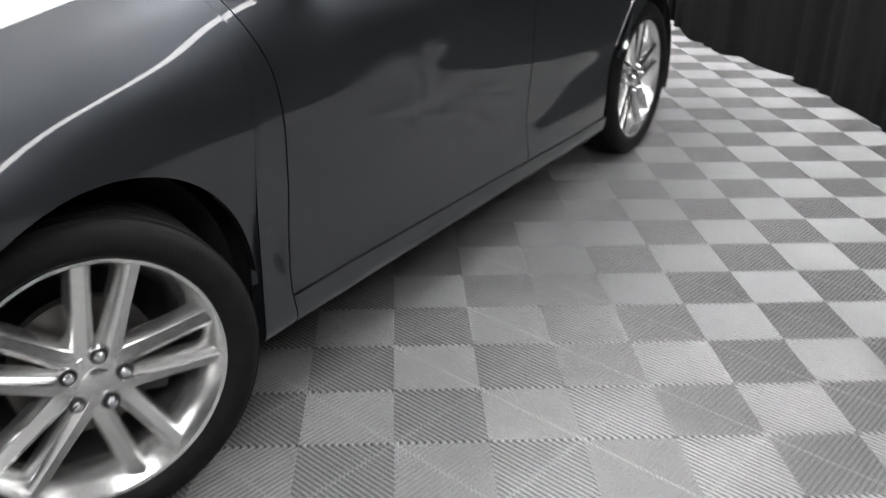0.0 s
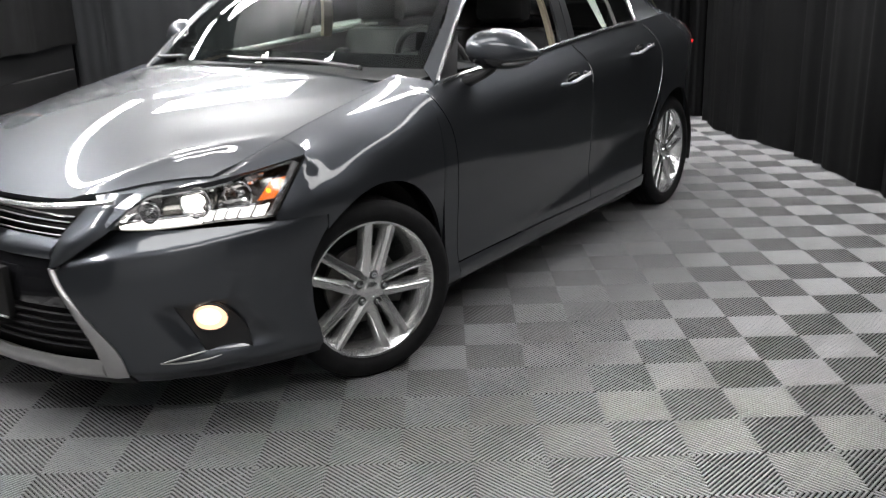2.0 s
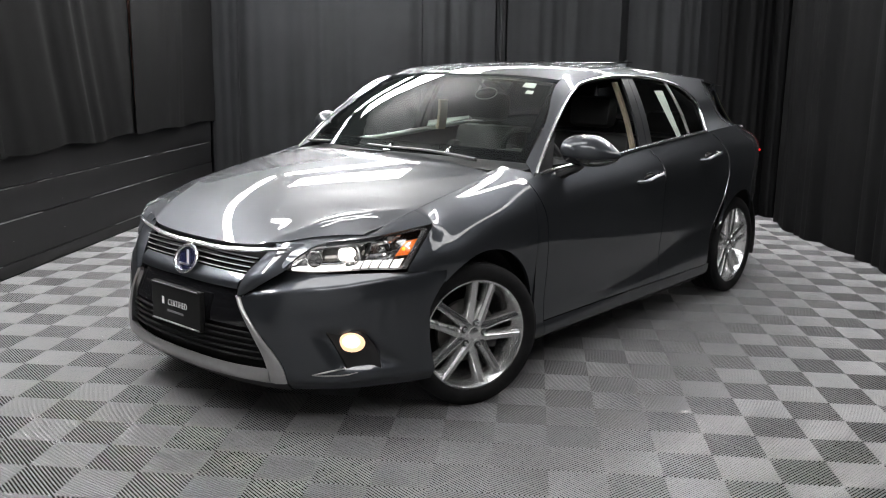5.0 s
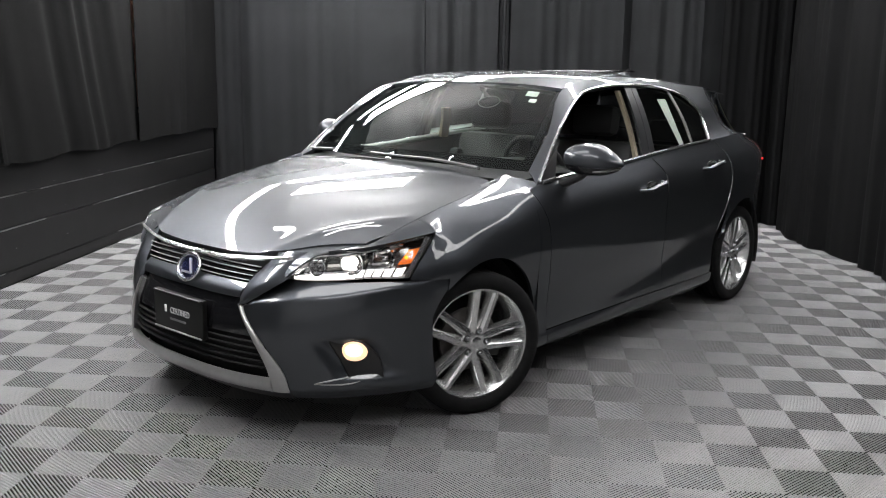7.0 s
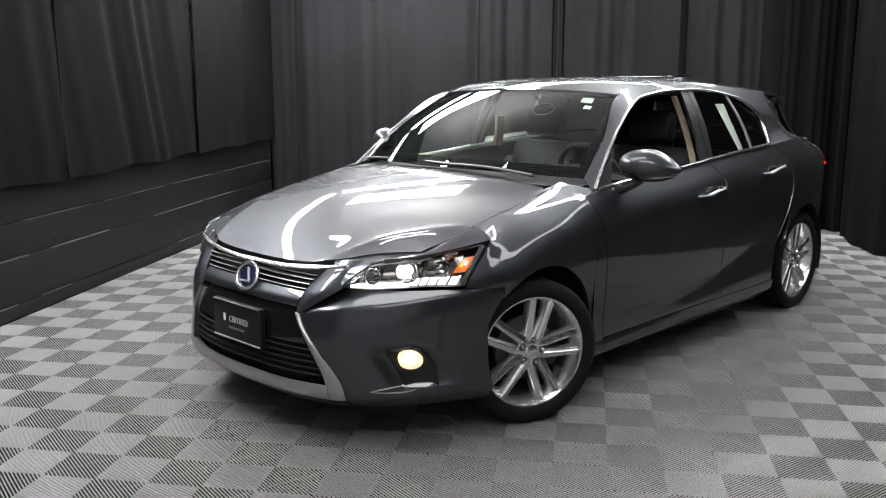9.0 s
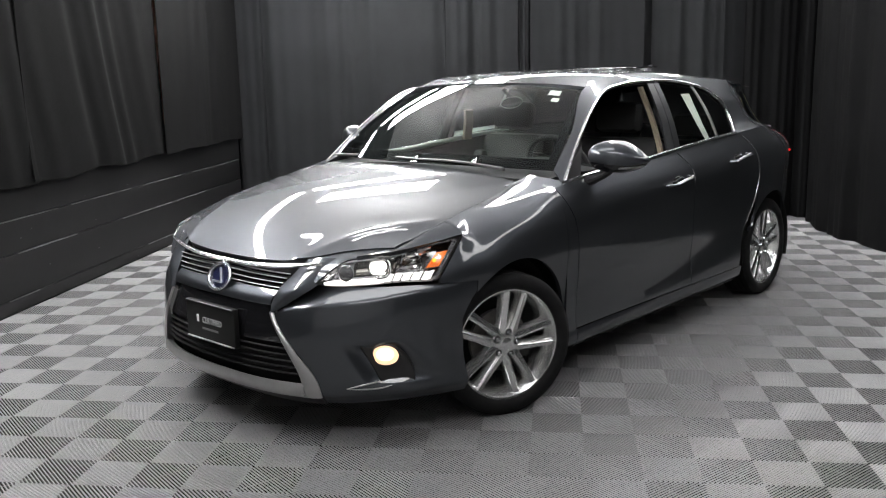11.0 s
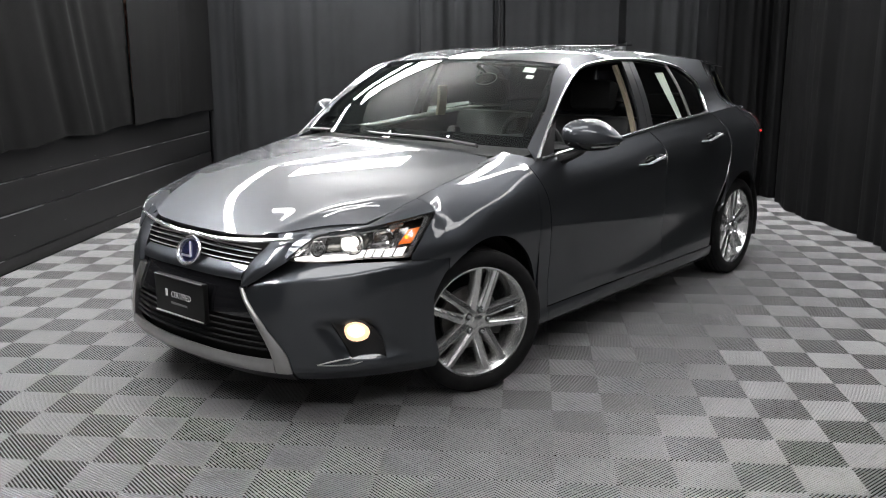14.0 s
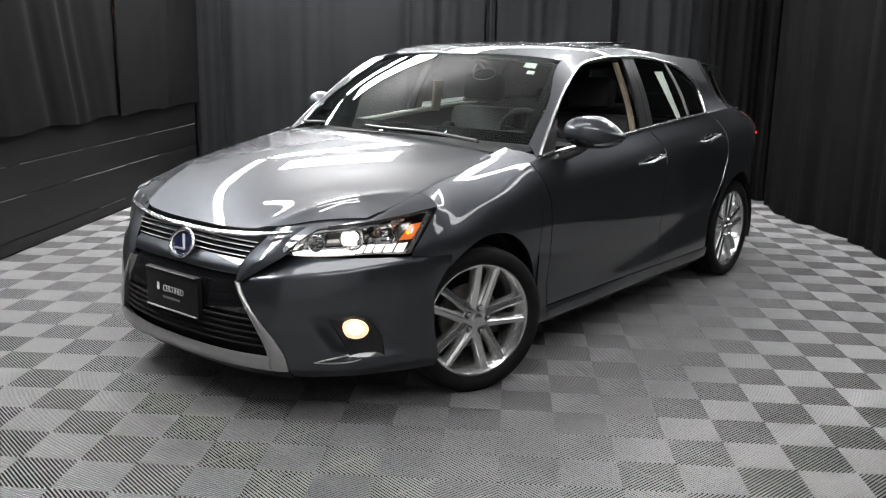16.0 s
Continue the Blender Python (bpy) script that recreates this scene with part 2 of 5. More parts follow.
drape("curtain", [(-3.92, 1.80), (-3.93, 2.8), (-3.95, 3.69)], 0.785, 4.0, "black drape with a gathered hem over the board wall", DRAPE_SIDE_SHADE, 3, 0.024, 17, 0.015, slant=0.22, sweep=0.13)
drape("curtain", [(-3.93, 3.76), (-3.94, 4.6), (-3.98, 5.75)], 0.792, 4.0, "second black drape over the board wall", DRAPE_SIDE_SHADE, 3, 0.014, 11, 0.008, slant=-0.05)
drape("curtain", [(-3.93, -5.2), (-3.93, -1.25)], 0.80, 4.0, "black drape over the board wall", DRAPE, 12, 0.035, 12, 0.02)

wall = tagged(part("wall_west", (lambda bm: (box(bm, (-4.25, -5.4, 0), (-4.03, 5.7, 0.80)), box(bm, (-4.25, -5.4, 0.80), (-4.02, 6.2, 4.0)), bm)[2])(bmesh.new()), PLASTER, smooth=False),
              "dark wall behind the drapes and boards", "wall", kind="structure")
for k, (z0, z1) in enumerate(((0.005, 0.088), (0.092, 0.362), (0.368, 0.572), (0.578, 0.80))):
    bm = bmesh.new()
    box(bm, (-4.03, -5.4, z0), (-4.0 + 0.004 * (k % 2), 5.66, z1), 0.004)
    plank = part("plank", bm, BOARD, wall, smooth=True)
    rng = random.Random(40 + k)
    bm = bmesh.new()
    y = -5.3
    while y < 5.5:
        run = rng.uniform(0.15, 0.9)
        if rng.random() < 0.75:
            box(bm, (-4.012, y, z1 - 0.004), (-3.9985 + 0.004 * (k % 2), min(y + run, 5.64), z1 + 0.0006))
        y += run + rng.uniform(0.02, 0.3)
    for _ in range(5):
        y, z, run = rng.uniform(-4.5, 5.3), rng.uniform(z0 + 0.02, z1 - 0.02), rng.uniform(0.008, 0.03)
        box(bm, (-4.012, y, z), (-3.9990 + 0.004 * (k % 2), y + run, z + 0.003))
    part("scuffs", bm, EDGE_WEAR, plank, "pale scuffs along the plank's edge", smooth=False)
# wall_south is an added white reflector for the car's front, out of view
for name, lo, hi in (("wall_north", (-4.25, 6.2, 0), (2.4, 6.4, 4.0)), ("wall_east", (2.2, -5.4, 0), (2.4, 6.2, 4.0)), ("wall_south", (-4.25, -5.6, 0), (2.4, -5.4, 4.0))):
    bm = bmesh.new()
    box(bm, lo, hi)
    tagged(part(name, bm, WALL_BOUNCE if name == "wall_south" else WALL_BLACK, smooth=False), "unseen white wall added opposite the car to bounce light" if name == "wall_south" else "black painted studio wall", "wall", kind="structure")
bm = bmesh.new()
box(bm, (-4.25, -5.6, 4.0), (2.4, 6.4, 4.2))
tagged(part("ceiling", bm, CEILING, smooth=False), "plain pale grey studio ceiling", "ceiling", kind="structure")


def light_panel(x0, y0, x1, y1, z, label, mat=LED, up=True, rx=0, ry=0):
    """A flat LED panel in a thin black frame, hung under the ceiling; rx and ry lean its face."""
    at = pose((x0 + x1) / 2, (y0 + y1) / 2, z, rx, ry)
    ob = thing("ceiling_light", label, "lamp", at, group="studio lights")
    a, b = abs(x1 - x0) / 2, abs(y1 - y0) / 2
    bm = bmesh.new()
    box(bm, (-a, -b, 0.0), (a, b, 0.01))
    part("diffuser", bm, mat, ob, "glowing white diffuser", smooth=False)
    bm = bmesh.new()
    box(bm, (-a, -b, 0.052), (a, b, 0.06))
    part("up_diffuser", bm, (LOOP_FILL if mat is STRIP_LED else UP_FILL) if up else METAL_DARK, ob, "added glowing upper face that brightens the ceiling" if up else "", smooth=False)
    bm = bmesh.new()
    box(bm, (-a - 0.02, -b - 0.02, 0.012), (a + 0.02, b + 0.02, 0.05))
    part("housing", bm, METAL_DARK, ob, smooth=False)
    upright = at.to_3x3().to_4x4().inverted()
    for k in (-0.8, 0.8):
        foot = Vector((a * k if a > b else 0, 0 if a > b else b * k, 0.05))
        part("hanger", tube([(0, 0, 0), (0, 0, 3.95 - z)], 0.004, 6), METAL_DARK, ob, m=Matrix.Translation(foot) @ upright)
    return ob


LIGHTS = [(-3.35, 4.15, -1.92, 4.98), (-3.30, 2.27, -2.65, 2.36), (-2.25, 1.31, -1.75, 1.41)]
for x0, y0, x1, y1 in LIGHTS:
    light_panel(x0, y0, x1, y1, 3.0, "flat white LED panel hung under the ceiling")
STRIPS = [(-0.5, 1.65, -0.38, 3.8), (1.18, 1.65, 1.3, 3.8), (-0.38, 1.65, 1.18, 1.77), (-0.38, 3.68, 1.18, 3.8)]
for x0, y0, x1, y1 in STRIPS:
    light_panel(x0, y0, x1, y1, 2.9, "long white LED strip hung under the ceiling", STRIP_LED)
light_panel(-3.6, 5.24, 1.3, 5.42, 2.75, "long white LED strip along the back drapes", BACK_LED, False, rx=-45)
light_panel(-3.78, -1.6, -3.69, 3.13, 2.7, "long white LED strip along the side drapes", LEFT_LED, False, ry=-45)
light_panel(-3.79, 3.17, -3.67, 5.2, 2.71, "white LED strip over the side drapes' far end", BACK_LED, False, ry=-30)
light_panel(-3.62, -1.0, -3.25, 1.3, 2.75, "broad white LED panel over the side drapes", BACK_LED, False, ry=-30)
light_panel(1.44, -1.2, 1.66, 4.4, 2.5, "long white LED strip hung beside the side drape", RIGHT_LED, False, ry=45)
# added fill: lights the white wall so it reflects in the bumper
light_panel(-3.6, -5.0, 1.3, -4.8, 3.4, "unseen LED strip added to light the bounce wall", WALL_FILL, False, rx=-40)
# added fill, out of view, for the tile ribs, wheels and bumper
light_panel(-1.6, -3.1, 1.2, -2.5, 3.3, "unseen broad LED panel added before the car as fill light", SOFT_FILL, False, rx=15)
# added glow for the bumper's upper shelf to reflect
light_panel(-2.45, -0.80, -0.2, -0.06, 3.0, "unseen dim LED panel added to brighten the car's nose", NOSE_FILL, False)


# ---- the car ----
PAINT = material("dark_grey_metallic_paint", (0.058, 0.063, 0.071), 0.44, 0.93, vary=0.04, scale=900, coat=1.0, coat_rough=0.02)
BLACK = material("black_trim_plastic", (0.012, 0.012, 0.013), 0.45, vary=0.2, scale=20)
GLOSS_BLACK = material("gloss_black_trim", (0.006, 0.006, 0.007), 0.12, coat=0.6)
CHROME = material("bright_chrome", (0.82, 0.83, 0.85), 0.08, 1.0)
SATIN = material("satin_silver_trim", (0.38, 0.375, 0.37), 0.34, 0.8, vary=0.05, scale=30)
ALLOY = material("silver_alloy_paint", (0.70, 0.70, 0.695), 0.22, 0.92, vary=0.04, scale=40, coat=0.5, coat_rough=0.08)
RUBBER = material("tyre_rubber", (0.007, 0.007, 0.0075), 0.75, spec=0.2, vary=0.3, scale=25, bump=0.2, bump_scale=120)
LINER = material("black_felt_liner", (0.006, 0.006, 0.006), 0.95)
STEEL = material("brake_disc_steel", (0.20, 0.19, 0.18), 0.45, 0.9, vary=0.2, scale=30)
LAMP_DARK = material("dark_lamp_housing", (0.16, 0.155, 0.15), 0.14, 0.8, vary=0.3, scale=40)
LAMP_SILVER = material("lamp_silver", (0.86, 0.85, 0.85), 0.12, 0.92, vary=0.3, scale=40)
AMBER = material("amber_reflector", (0.85, 0.17, 0.01), 0.25, emit=(1, 0.25, 0.01), power=0.25, coat=1.0)
RED = material("red_lamp_lens", (0.05, 0.004, 0.005), 0.12, coat=1.0)
# the tail lamp's red glint, made as a small glow
RED_SPOT = material("glowing_red_glint", (0.8, 0.02, 0.02), 0.2, emit=(1, 0.03, 0.03), power=0.4)
BEAM = material("lit_headlamp_lens", (1, 1, 1), 0.1, emit=(1, 0.96, 0.88), power=5.5)
DAYLIGHT_LED = material("lit_running_light", (1, 1, 1), 0.2, emit=(1, 0.98, 0.94), power=2.2)
LED_CELL = material("dim_led_cell", (0.9, 0.9, 0.9), 0.2, 0.3, emit=(1, 0.98, 0.95), power=1.1, vary=0.4, scale=60)
AMBER_BULB = material("lit_amber_bulb", (1, 0.4, 0.03), 0.2, emit=(1, 0.42, 0.03), power=1.6)
FOG_BULB = material("lit_fog_bulb", (0.9, 0.85, 0.75), 0.2, emit=(1, 0.88, 0.74), power=1.7)
FOG = material("lit_fog_lamp", (0.5, 0.4, 0.25), 0.15, emit=(1, 0.64, 0.40), power=1.15)
BEIGE = material("beige_trim_panel", (0.42, 0.36, 0.26), 0.6, vary=0.06, bump=0.1, bump_scale=300)
LEDGE = material("pale_grey_trim", (0.38, 0.40, 0.37), 0.4, vary=0.08)
DASH = material("dark_grey_dash_vinyl", (0.034, 0.036, 0.036), 0.6, vary=0.12, scale=15, bump=0.2, bump_scale=400)
SEAT = material("black_seat_leather", (0.009, 0.009, 0.0095), 0.5, vary=0.2, scale=15, bump=0.2, bump_scale=200)
WINDSHIELD = glass("windshield_glass", (0.86, 0.97, 0.90), clear=0.82)
SIDE_GLASS = glass("tinted_side_glass", (0.85, 0.95, 0.88), clear=0.75)
CLEAR = glass("clear_lamp_cover", (1, 1, 1), clear=0.94)
# opaque glass; the olive light it catches is put into the base colour
OLIVE_GLASS = material("olive_lit_glass", (0.32, 0.31, 0.17), 0.35, coat=0.3)
BRIGHT = material("bright_metal_trim", (0.74, 0.745, 0.75), 0.22, 0.95)
PILLAR = material("dark_grey_pillar_film", (0.03, 0.031, 0.033), 0.3, 0.2, coat=0.5)
WIPER = material("worn_wiper_black", (0.10, 0.10, 0.10), 0.28)
DARK_GLASS = material("dark_roof_glass", (0.004, 0.004, 0.005), 0.04, coat=0.3)
BADGE_BLUE = material("dark_blue_badge", (0.01, 0.012, 0.04), 0.1, coat=1.0)

FORWARD = math.degrees(math.atan2(-0.8206, -0.5715))
CAR_AT = Matrix.Translation((0.578 - 0.82 * 0.8206, 2.355 + 0.82 * 0.5715, 0)) @ Matrix.Rotation(radians(FORWARD), 4, "Z")
car = thing("car", "dark grey metallic five-door hatchback with lit lamps on the ribbed tiles", "car", CAR_AT)

# lines of the body, by x from the rear axle forward; y is half the width, z the height
WIDE = spl((-0.86, 0.55), (-0.78, 0.62), (-0.65, 0.69), (-0.5, 0.755), (-0.35, 0.81), (-0.2, 0.848), (0.0, 0.872), (0.5, 0.874), (1.2, 0.872), (2.1, 0.872), (2.6, 0.880), (2.75, 0.872), (2.88, 0.850), (2.965, 0.820), (3.07, 0.770), (3.19, 0.70))
CREASE = spl((-0.8, 0.94), (0.0, 0.925), (1.0, 0.865), (2.2, 0.80), (2.45, 0.797), (2.6, 0.772), (2.77, 0.735), (3.0, 0.70), (3.2, 0.66))
BELT_Y = spl((-0.86, 0.46), (-0.5, 0.60), (-0.25, 0.70), (-0.1, 0.755), (0.1, 0.79), (0.5, 0.803), (1.5, 0.803), (2.2, 0.80), (2.6, 0.795), (2.77, 0.782), (2.88, 0.792), (3.07, 0.73), (3.2, 0.655))
BELT_Z = spl((-0.86, 0.985), (-0.5, 1.018), (-0.25, 1.036), (0.0, 1.044), (0.5, 1.022), (0.9, 1.0), (1.45, 0.958), (2.17, 0.907), (2.6, 0.828), (2.77, 0.800), (2.88, 0.785), (3.07, 0.735), (3.2, 0.69))
HOOD_Y = spl((2.2, 0.715), (2.4, 0.705), (2.7, 0.705), (2.95, 0.70), (3.08, 0.672), (3.2, 0.60))
HOOD_Z = spl((2.2, 0.955), (2.35, 0.925), (2.5, 0.897), (2.7, 0.858), (2.9, 0.812), (3.08, 0.752), (3.2, 0.70))
TOP_Z = spl((2.2, 0.985), (2.3, 0.975), (2.5, 0.949), (2.7, 0.918), (2.9, 0.879), (3.1, 0.817), (3.25, 0.751), (3.36, 0.69))
FLARE = spl((-0.8, 0.02), (0.0, 0.022), (0.6, 0.005), (1.9, 0.005), (2.25, 0.022), (2.45, 0.030), (2.6, 0.033), (2.77, 0.036), (2.9, 0.024), (3.05, 0.02))
# the doors' hollow: its height, its depth and how far the sill under it stands out
HOLLOW = spl((-0.2, 0.38), (0.3, 0.46), (0.77, 0.445), (0.93, 0.41), (1.36, 0.34), (1.97, 0.32), (2.2, 0.33), (2.45, 0.38))
DISH = spl((-0.2, 0.022), (0.4, 0.012), (0.8, 0.015), (1.3, 0.021), (2.0, 0.023), (2.4, 0.022))
SKIRT = spl((-0.2, 0.020), (0.4, 0.002), (0.8, 0.003), (1.3, 0.012), (2.0, 0.020), (2.4, 0.020))
ARCH, AXLE_Z, ARCH_X = 0.354, 0.300, 2.588


# front end: a face by plan and height
PLAN = spl((0, 3.458), (0.2, 3.45), (0.4, 3.412), (0.52, 3.362), (0.62, 3.28), (0.70, 3.185), (0.77, 3.07), (0.82, 2.965), (0.85, 2.88), (0.87, 2.75))
LEAN = spl((0.15, -0.03), (0.22, 0.003), (0.30, 0.01), (0.45, 0.006), (0.52, -0.012), (0.58, -0.04), (0.64, -0.075), (0.70, -0.12), (0.76, -0.18))
SMOOTH = lambda a, b, v: (lambda t: t * t * (3 - 2 * t))(min(1.0, max(0.0, (v - a) / (b - a))))


def nose(y, z, out=0.0):
    """A point of the car's front face at y and z, moved out along its plan normal."""
    a = abs(y)
    x = PLAN(a) + LEAN(z) * max(0.0, 1 - a / 1.2)
    if out:
        d = (PLAN(a + 0.01) - PLAN(max(a - 0.01, 0))) / (0.02 if a > 0.01 else 0.01 + a)
        n = np.array([1.0, -d])
        n /= np.linalg.norm(n)
        return np.array([x + out * n[0], math.copysign(a + out * n[1], y) if a > 1e-9 else 0.0, z])
    return np.array([x, y, z])


LAMP_LOW = spl((0.0, 0.620), (0.3, 0.617), (0.7, 0.622), (1.0, 0.628))
LAMP_TOP = spl((0.0, 0.640), (0.12, 0.684), (0.26, 0.722), (0.40, 0.733), (0.65, 0.745), (0.88, 0.771), (1.0, 0.790))


def lamp_point(u, v, out=0.0):
    """u from the inner point to the tail, v from the lower edge to the upper."""
    y = 0.494 + (0.800 - 0.494) * u + 0.026 * u ** 3 * v
    z = LAMP_LOW(u) * (1 - v) + LAMP_TOP(u) * v
    back = -0.048 * (1 - v) * (1 - SMOOTH(0.75, 1.0, u))
    # the tail leans back towards its top
    rake = SMOOTH(0.55, 1.0, u) * v
    return nose(y, z, 0.006 * math.sin(math.pi * v) + back + out) - np.array([0.036, 0.025, 0.008]) * rake


def section(x, memo={}):
    """The dense outline of the body at x, from the sill up to the belt or, in front, to the middle of the hood; k counts its rails."""
    key = round(x, 4)
    if key not in memo:
        w = WIDE(x)
        rails = [(w - 0.055, 0.158), (w - 0.012, 0.205), (w - SKIRT(x), 0.258), (w - DISH(x), HOLLOW(x)), (w - 0.006, 0.545), (w - 0.001, 0.665), (w - FLARE(x), CREASE(x)), (BELT_Y(x), BELT_Z(x))]
        if x > 2.0:
            h = HOOD_Y(max(x, 2.2))
            hz, tz = HOOD_Z(max(x, 2.2)), TOP_Z(max(x, 2.2))
            rails += [(h, hz), (h * 0.55, hz + (tz - hz) * 0.72), (0.0, tz), (-h * 0.55, hz + (tz - hz) * 0.72)]
        p = np.array(rails)
        run = np.r_[0, np.cumsum(np.linalg.norm(np.diff(p, axis=0), axis=1))]
        fy, fz = spl(*zip(run, p[:, 0])), spl(*zip(run, p[:, 1]))
        memo[key] = (fy, fz, run)
    return memo[key]


def body(x, k):
    fy, fz, run = section(x)
    i = min(int(k), len(run) - 2)
    s = run[i] + (k - i) * (run[i + 1] - run[i])
    return np.array([x, fy(s), fz(s)])


def k_at(x, z, top=7.0):
    """The rail count at which the body's side reaches the height z."""
    lo, hi = 0.0, top
    for _ in range(26):
        mid = (lo + hi) / 2
        lo, hi = (mid, hi) if body(x, mid)[2] < z else (lo, mid)
    return (lo + hi) / 2


def side_panel(left, right, zlo, ktop, rows=22, cols=26):
    """A side panel between two upright seams, each an x by height."""
    grid = []
    for i in range(rows):
        t = i / (rows - 1)
        row = []
        for j in range(cols):
            c = j / (cols - 1)
            z = zlo + t * 0.75
            for _ in range(3):
                x = left(z) * (1 - c) + right(z) * c
                k0 = k_at(x, zlo)
                p = body(x, k0 + (ktop - k0) * t)
                z = p[2]
            row.append(p)
        grid.append(row)
    return grid


INSIDE = (1.3, 0.0, 0.55)
SEAM_F = spl((0.16, 2.13), (0.265, 2.133), (0.54, 2.14), (0.77, 2.17), (0.913, 2.24))
SEAM_M = spl((0.16, 1.04), (0.354, 1.045), (0.786, 1.073), (0.907, 1.098), (0.985, 1.17))
SEAM_R = spl((0.16, 0.47), (0.30, 0.455), (0.40, 0.43), (0.482, 0.392), (0.655, 0.285), (0.805, 0.25), (0.96, 0.307), (1.03, 0.40))


def fender_grid():
    """The front wing: behind the wheel, over it, and on to the lamp and the bumper's seam."""
    push = lambda z: max(0.0, SEAM_F(z) + 0.03 - (ARCH_X - ARCH)) * SMOOTH(0.70, 0.80, z)
    cols = []
    for c in np.linspace(0, 1, 5)[:-1]:
        cols.append((lambda z, c=c: (SEAM_F(z) + 0.002) * (1 - c) + (ARCH_X - ARCH + push(z)) * c, None))
    for w in np.linspace(math.pi, 0.82, 30):
        cols.append((lambda z, w=w: ARCH_X + ARCH * math.cos(w) + push(z) * (0.68 - math.cos(w)) / 1.68, AXLE_Z + ARCH * math.sin(w) if w < 3.1 else None))
    rows, grid = 26, []
    for i in range(rows):
        t = i / (rows - 1)
        row = []
        for f, low in cols:
            z = (low or 0.17) + t * 0.6
            for _ in range(3):
                x = f(z)
                k0 = k_at(x, low) if low else 0.0
                p = body(x, k0 + (7.985 - k0) * t)
                z = min(p[2], 0.913)
            row.append(p)
        grid.append(row)
    return grid


def wing_front():
    """The corner of the wing between the arch, the bumper's seam, the lamp's tail and the hood."""
    x0 = ARCH_X + ARCH * math.cos(0.82)
    tail = lamp_point(1, 1)
    rows, grid = 26, []
    for i in range(rows):
        t = i / (rows - 1)
        if t < 0.7:
            edge = lamp_point(1, t / 0.7) + np.array([-0.004, 0.002, 0])
            if t == 0:
                edge[2] = 0.618
        else:
            up = body(tail[0], 7.985)
            f = (t - 0.7) / 0.3
            edge = tail * (1 - f) + up * f + np.array([-0.004, 0, 0.004 * math.sin(math.pi * f)])
        k0 = k_at(x0, 0.607)
        k1 = k0 + (7.985 - k0) * t
        ke = k_at(edge[0], min(edge[2], 0.99), 7.985) if t < 1 else 7.985
        flat = body(edge[0], ke)
        row = []
        for c in np.linspace(0, 1, 14):
            x = x0 + (edge[0] - x0) * c
            row.append(body(x, k1 + (ke - k1) * c) + (edge - flat) * c ** 2)
        grid.append(row)
    return grid


def wing_nose():
    """The strip of the wing between the lamp's upper edge and the hood."""
    grid = []
    us = np.linspace(1.0, 0.36, 18)
    for t in np.linspace(0, 1, 7):
        row = []
        for u in us:
            low = lamp_point(u, 1) + np.array([0, 0, 0.004])
            x = min(low[0], 3.075)
            up = body(x, 7.985)
            p = low * (1 - t) + up * t
            row.append(p + np.array([0, 0, 0.010 * math.sin(math.pi * t) * (u - 0.36)]))
        grid.append(row)
    return grid


def quarter_grid():
    """The rear wing round the wheel to the tail."""
    rows, grid = 24, []
    cols = [(w, None) for w in np.linspace(0.42, math.pi - 0.001, 26)] + [(None, x) for x in np.linspace(-0.40, -0.86, 12)]
    for i in range(rows):
        t = i / (rows - 1)
        row = []
        for w, x1 in cols:
            if x1 is None:
                xb, zb = ARCH * math.cos(w), AXLE_Z + ARCH * math.sin(w)
                c = (w - 0.42) / (math.pi - 0.42)
            else:
                xb, zb, c = x1, 0.24, None
            top = (0.40 * (1 - c) - ARCH * c) if c is not None else xb
            x = xb * (1 - t) + top * t
            if c is not None:
                x -= 0.115 * (1 - c) * math.sin(math.pi * t) ** 1.1
            kb = k_at(xb, zb)
            row.append(body(x, kb + (7.0 - kb) * t))
        grid.append(row)
    return grid


HOOD_CUT = spl((0.5, 0.0), (0.64, 0.028), (0.78, 0.078), (0.9, 0.113), (1.0, 0.14))


# even curves of the hood's middle and side, without the waves of the rails
HOOD_MID = np.poly1d(np.polyfit([2.2, 2.3, 2.5, 2.7, 2.9, 3.1, 3.25, 3.36], [0.985, 0.975, 0.949, 0.918, 0.879, 0.817, 0.751, 0.69], 4))
HOOD_SIDE = np.poly1d(np.polyfit([2.2, 2.35, 2.5, 2.7, 2.9, 3.08], [0.955, 0.925, 0.897, 0.858, 0.812, 0.752], 3))


def hood_grid():
    """The hood over its full width, from the cowl to its lip."""
    grid = []
    for t in np.linspace(0, 1, 48):
        row = []
        for c in np.linspace(-1, 1, 81):
            a = abs(c)
            front = 3.352 - 0.112 * a ** 2.2 - (HOOD_CUT(a) if a > 0.5 else 0.0)
            back = 2.315 + 0.03 * a ** 2 + (0.03 * max(0.0, a - 0.93) / 0.07 if a > 0.93 else 0)
            x = back + (front - back) * t
            h, hz, tz = HOOD_Y(min(x, 3.06)), HOOD_SIDE(x), HOOD_MID(x)
            fade = 1 - 0.55 * max(0.0, x - 3.0) / 0.35
            p = np.array([x, a * h, tz - (HOOD_MID(min(x, 3.0)) - HOOD_SIDE(min(x, 3.0))) * a ** 2.1 * fade])
            if x < 3.08:
                p[2] += (HOOD_Z(x) - hz) * a ** 8
            # raised ridges that run back from the grille
            ridge = math.exp(-abs(a - 0.56 - 1.1 * (1 - t)) / 0.08) * 0.009 * SMOOTH(0.60, 0.80, t) * (1 - SMOOTH(0.93, 1.0, a))
            row.append((p[0], math.copysign(p[1], c) if a > 1e-6 else 0.0, p[2] + ridge))
        grid.append(row)
    return grid


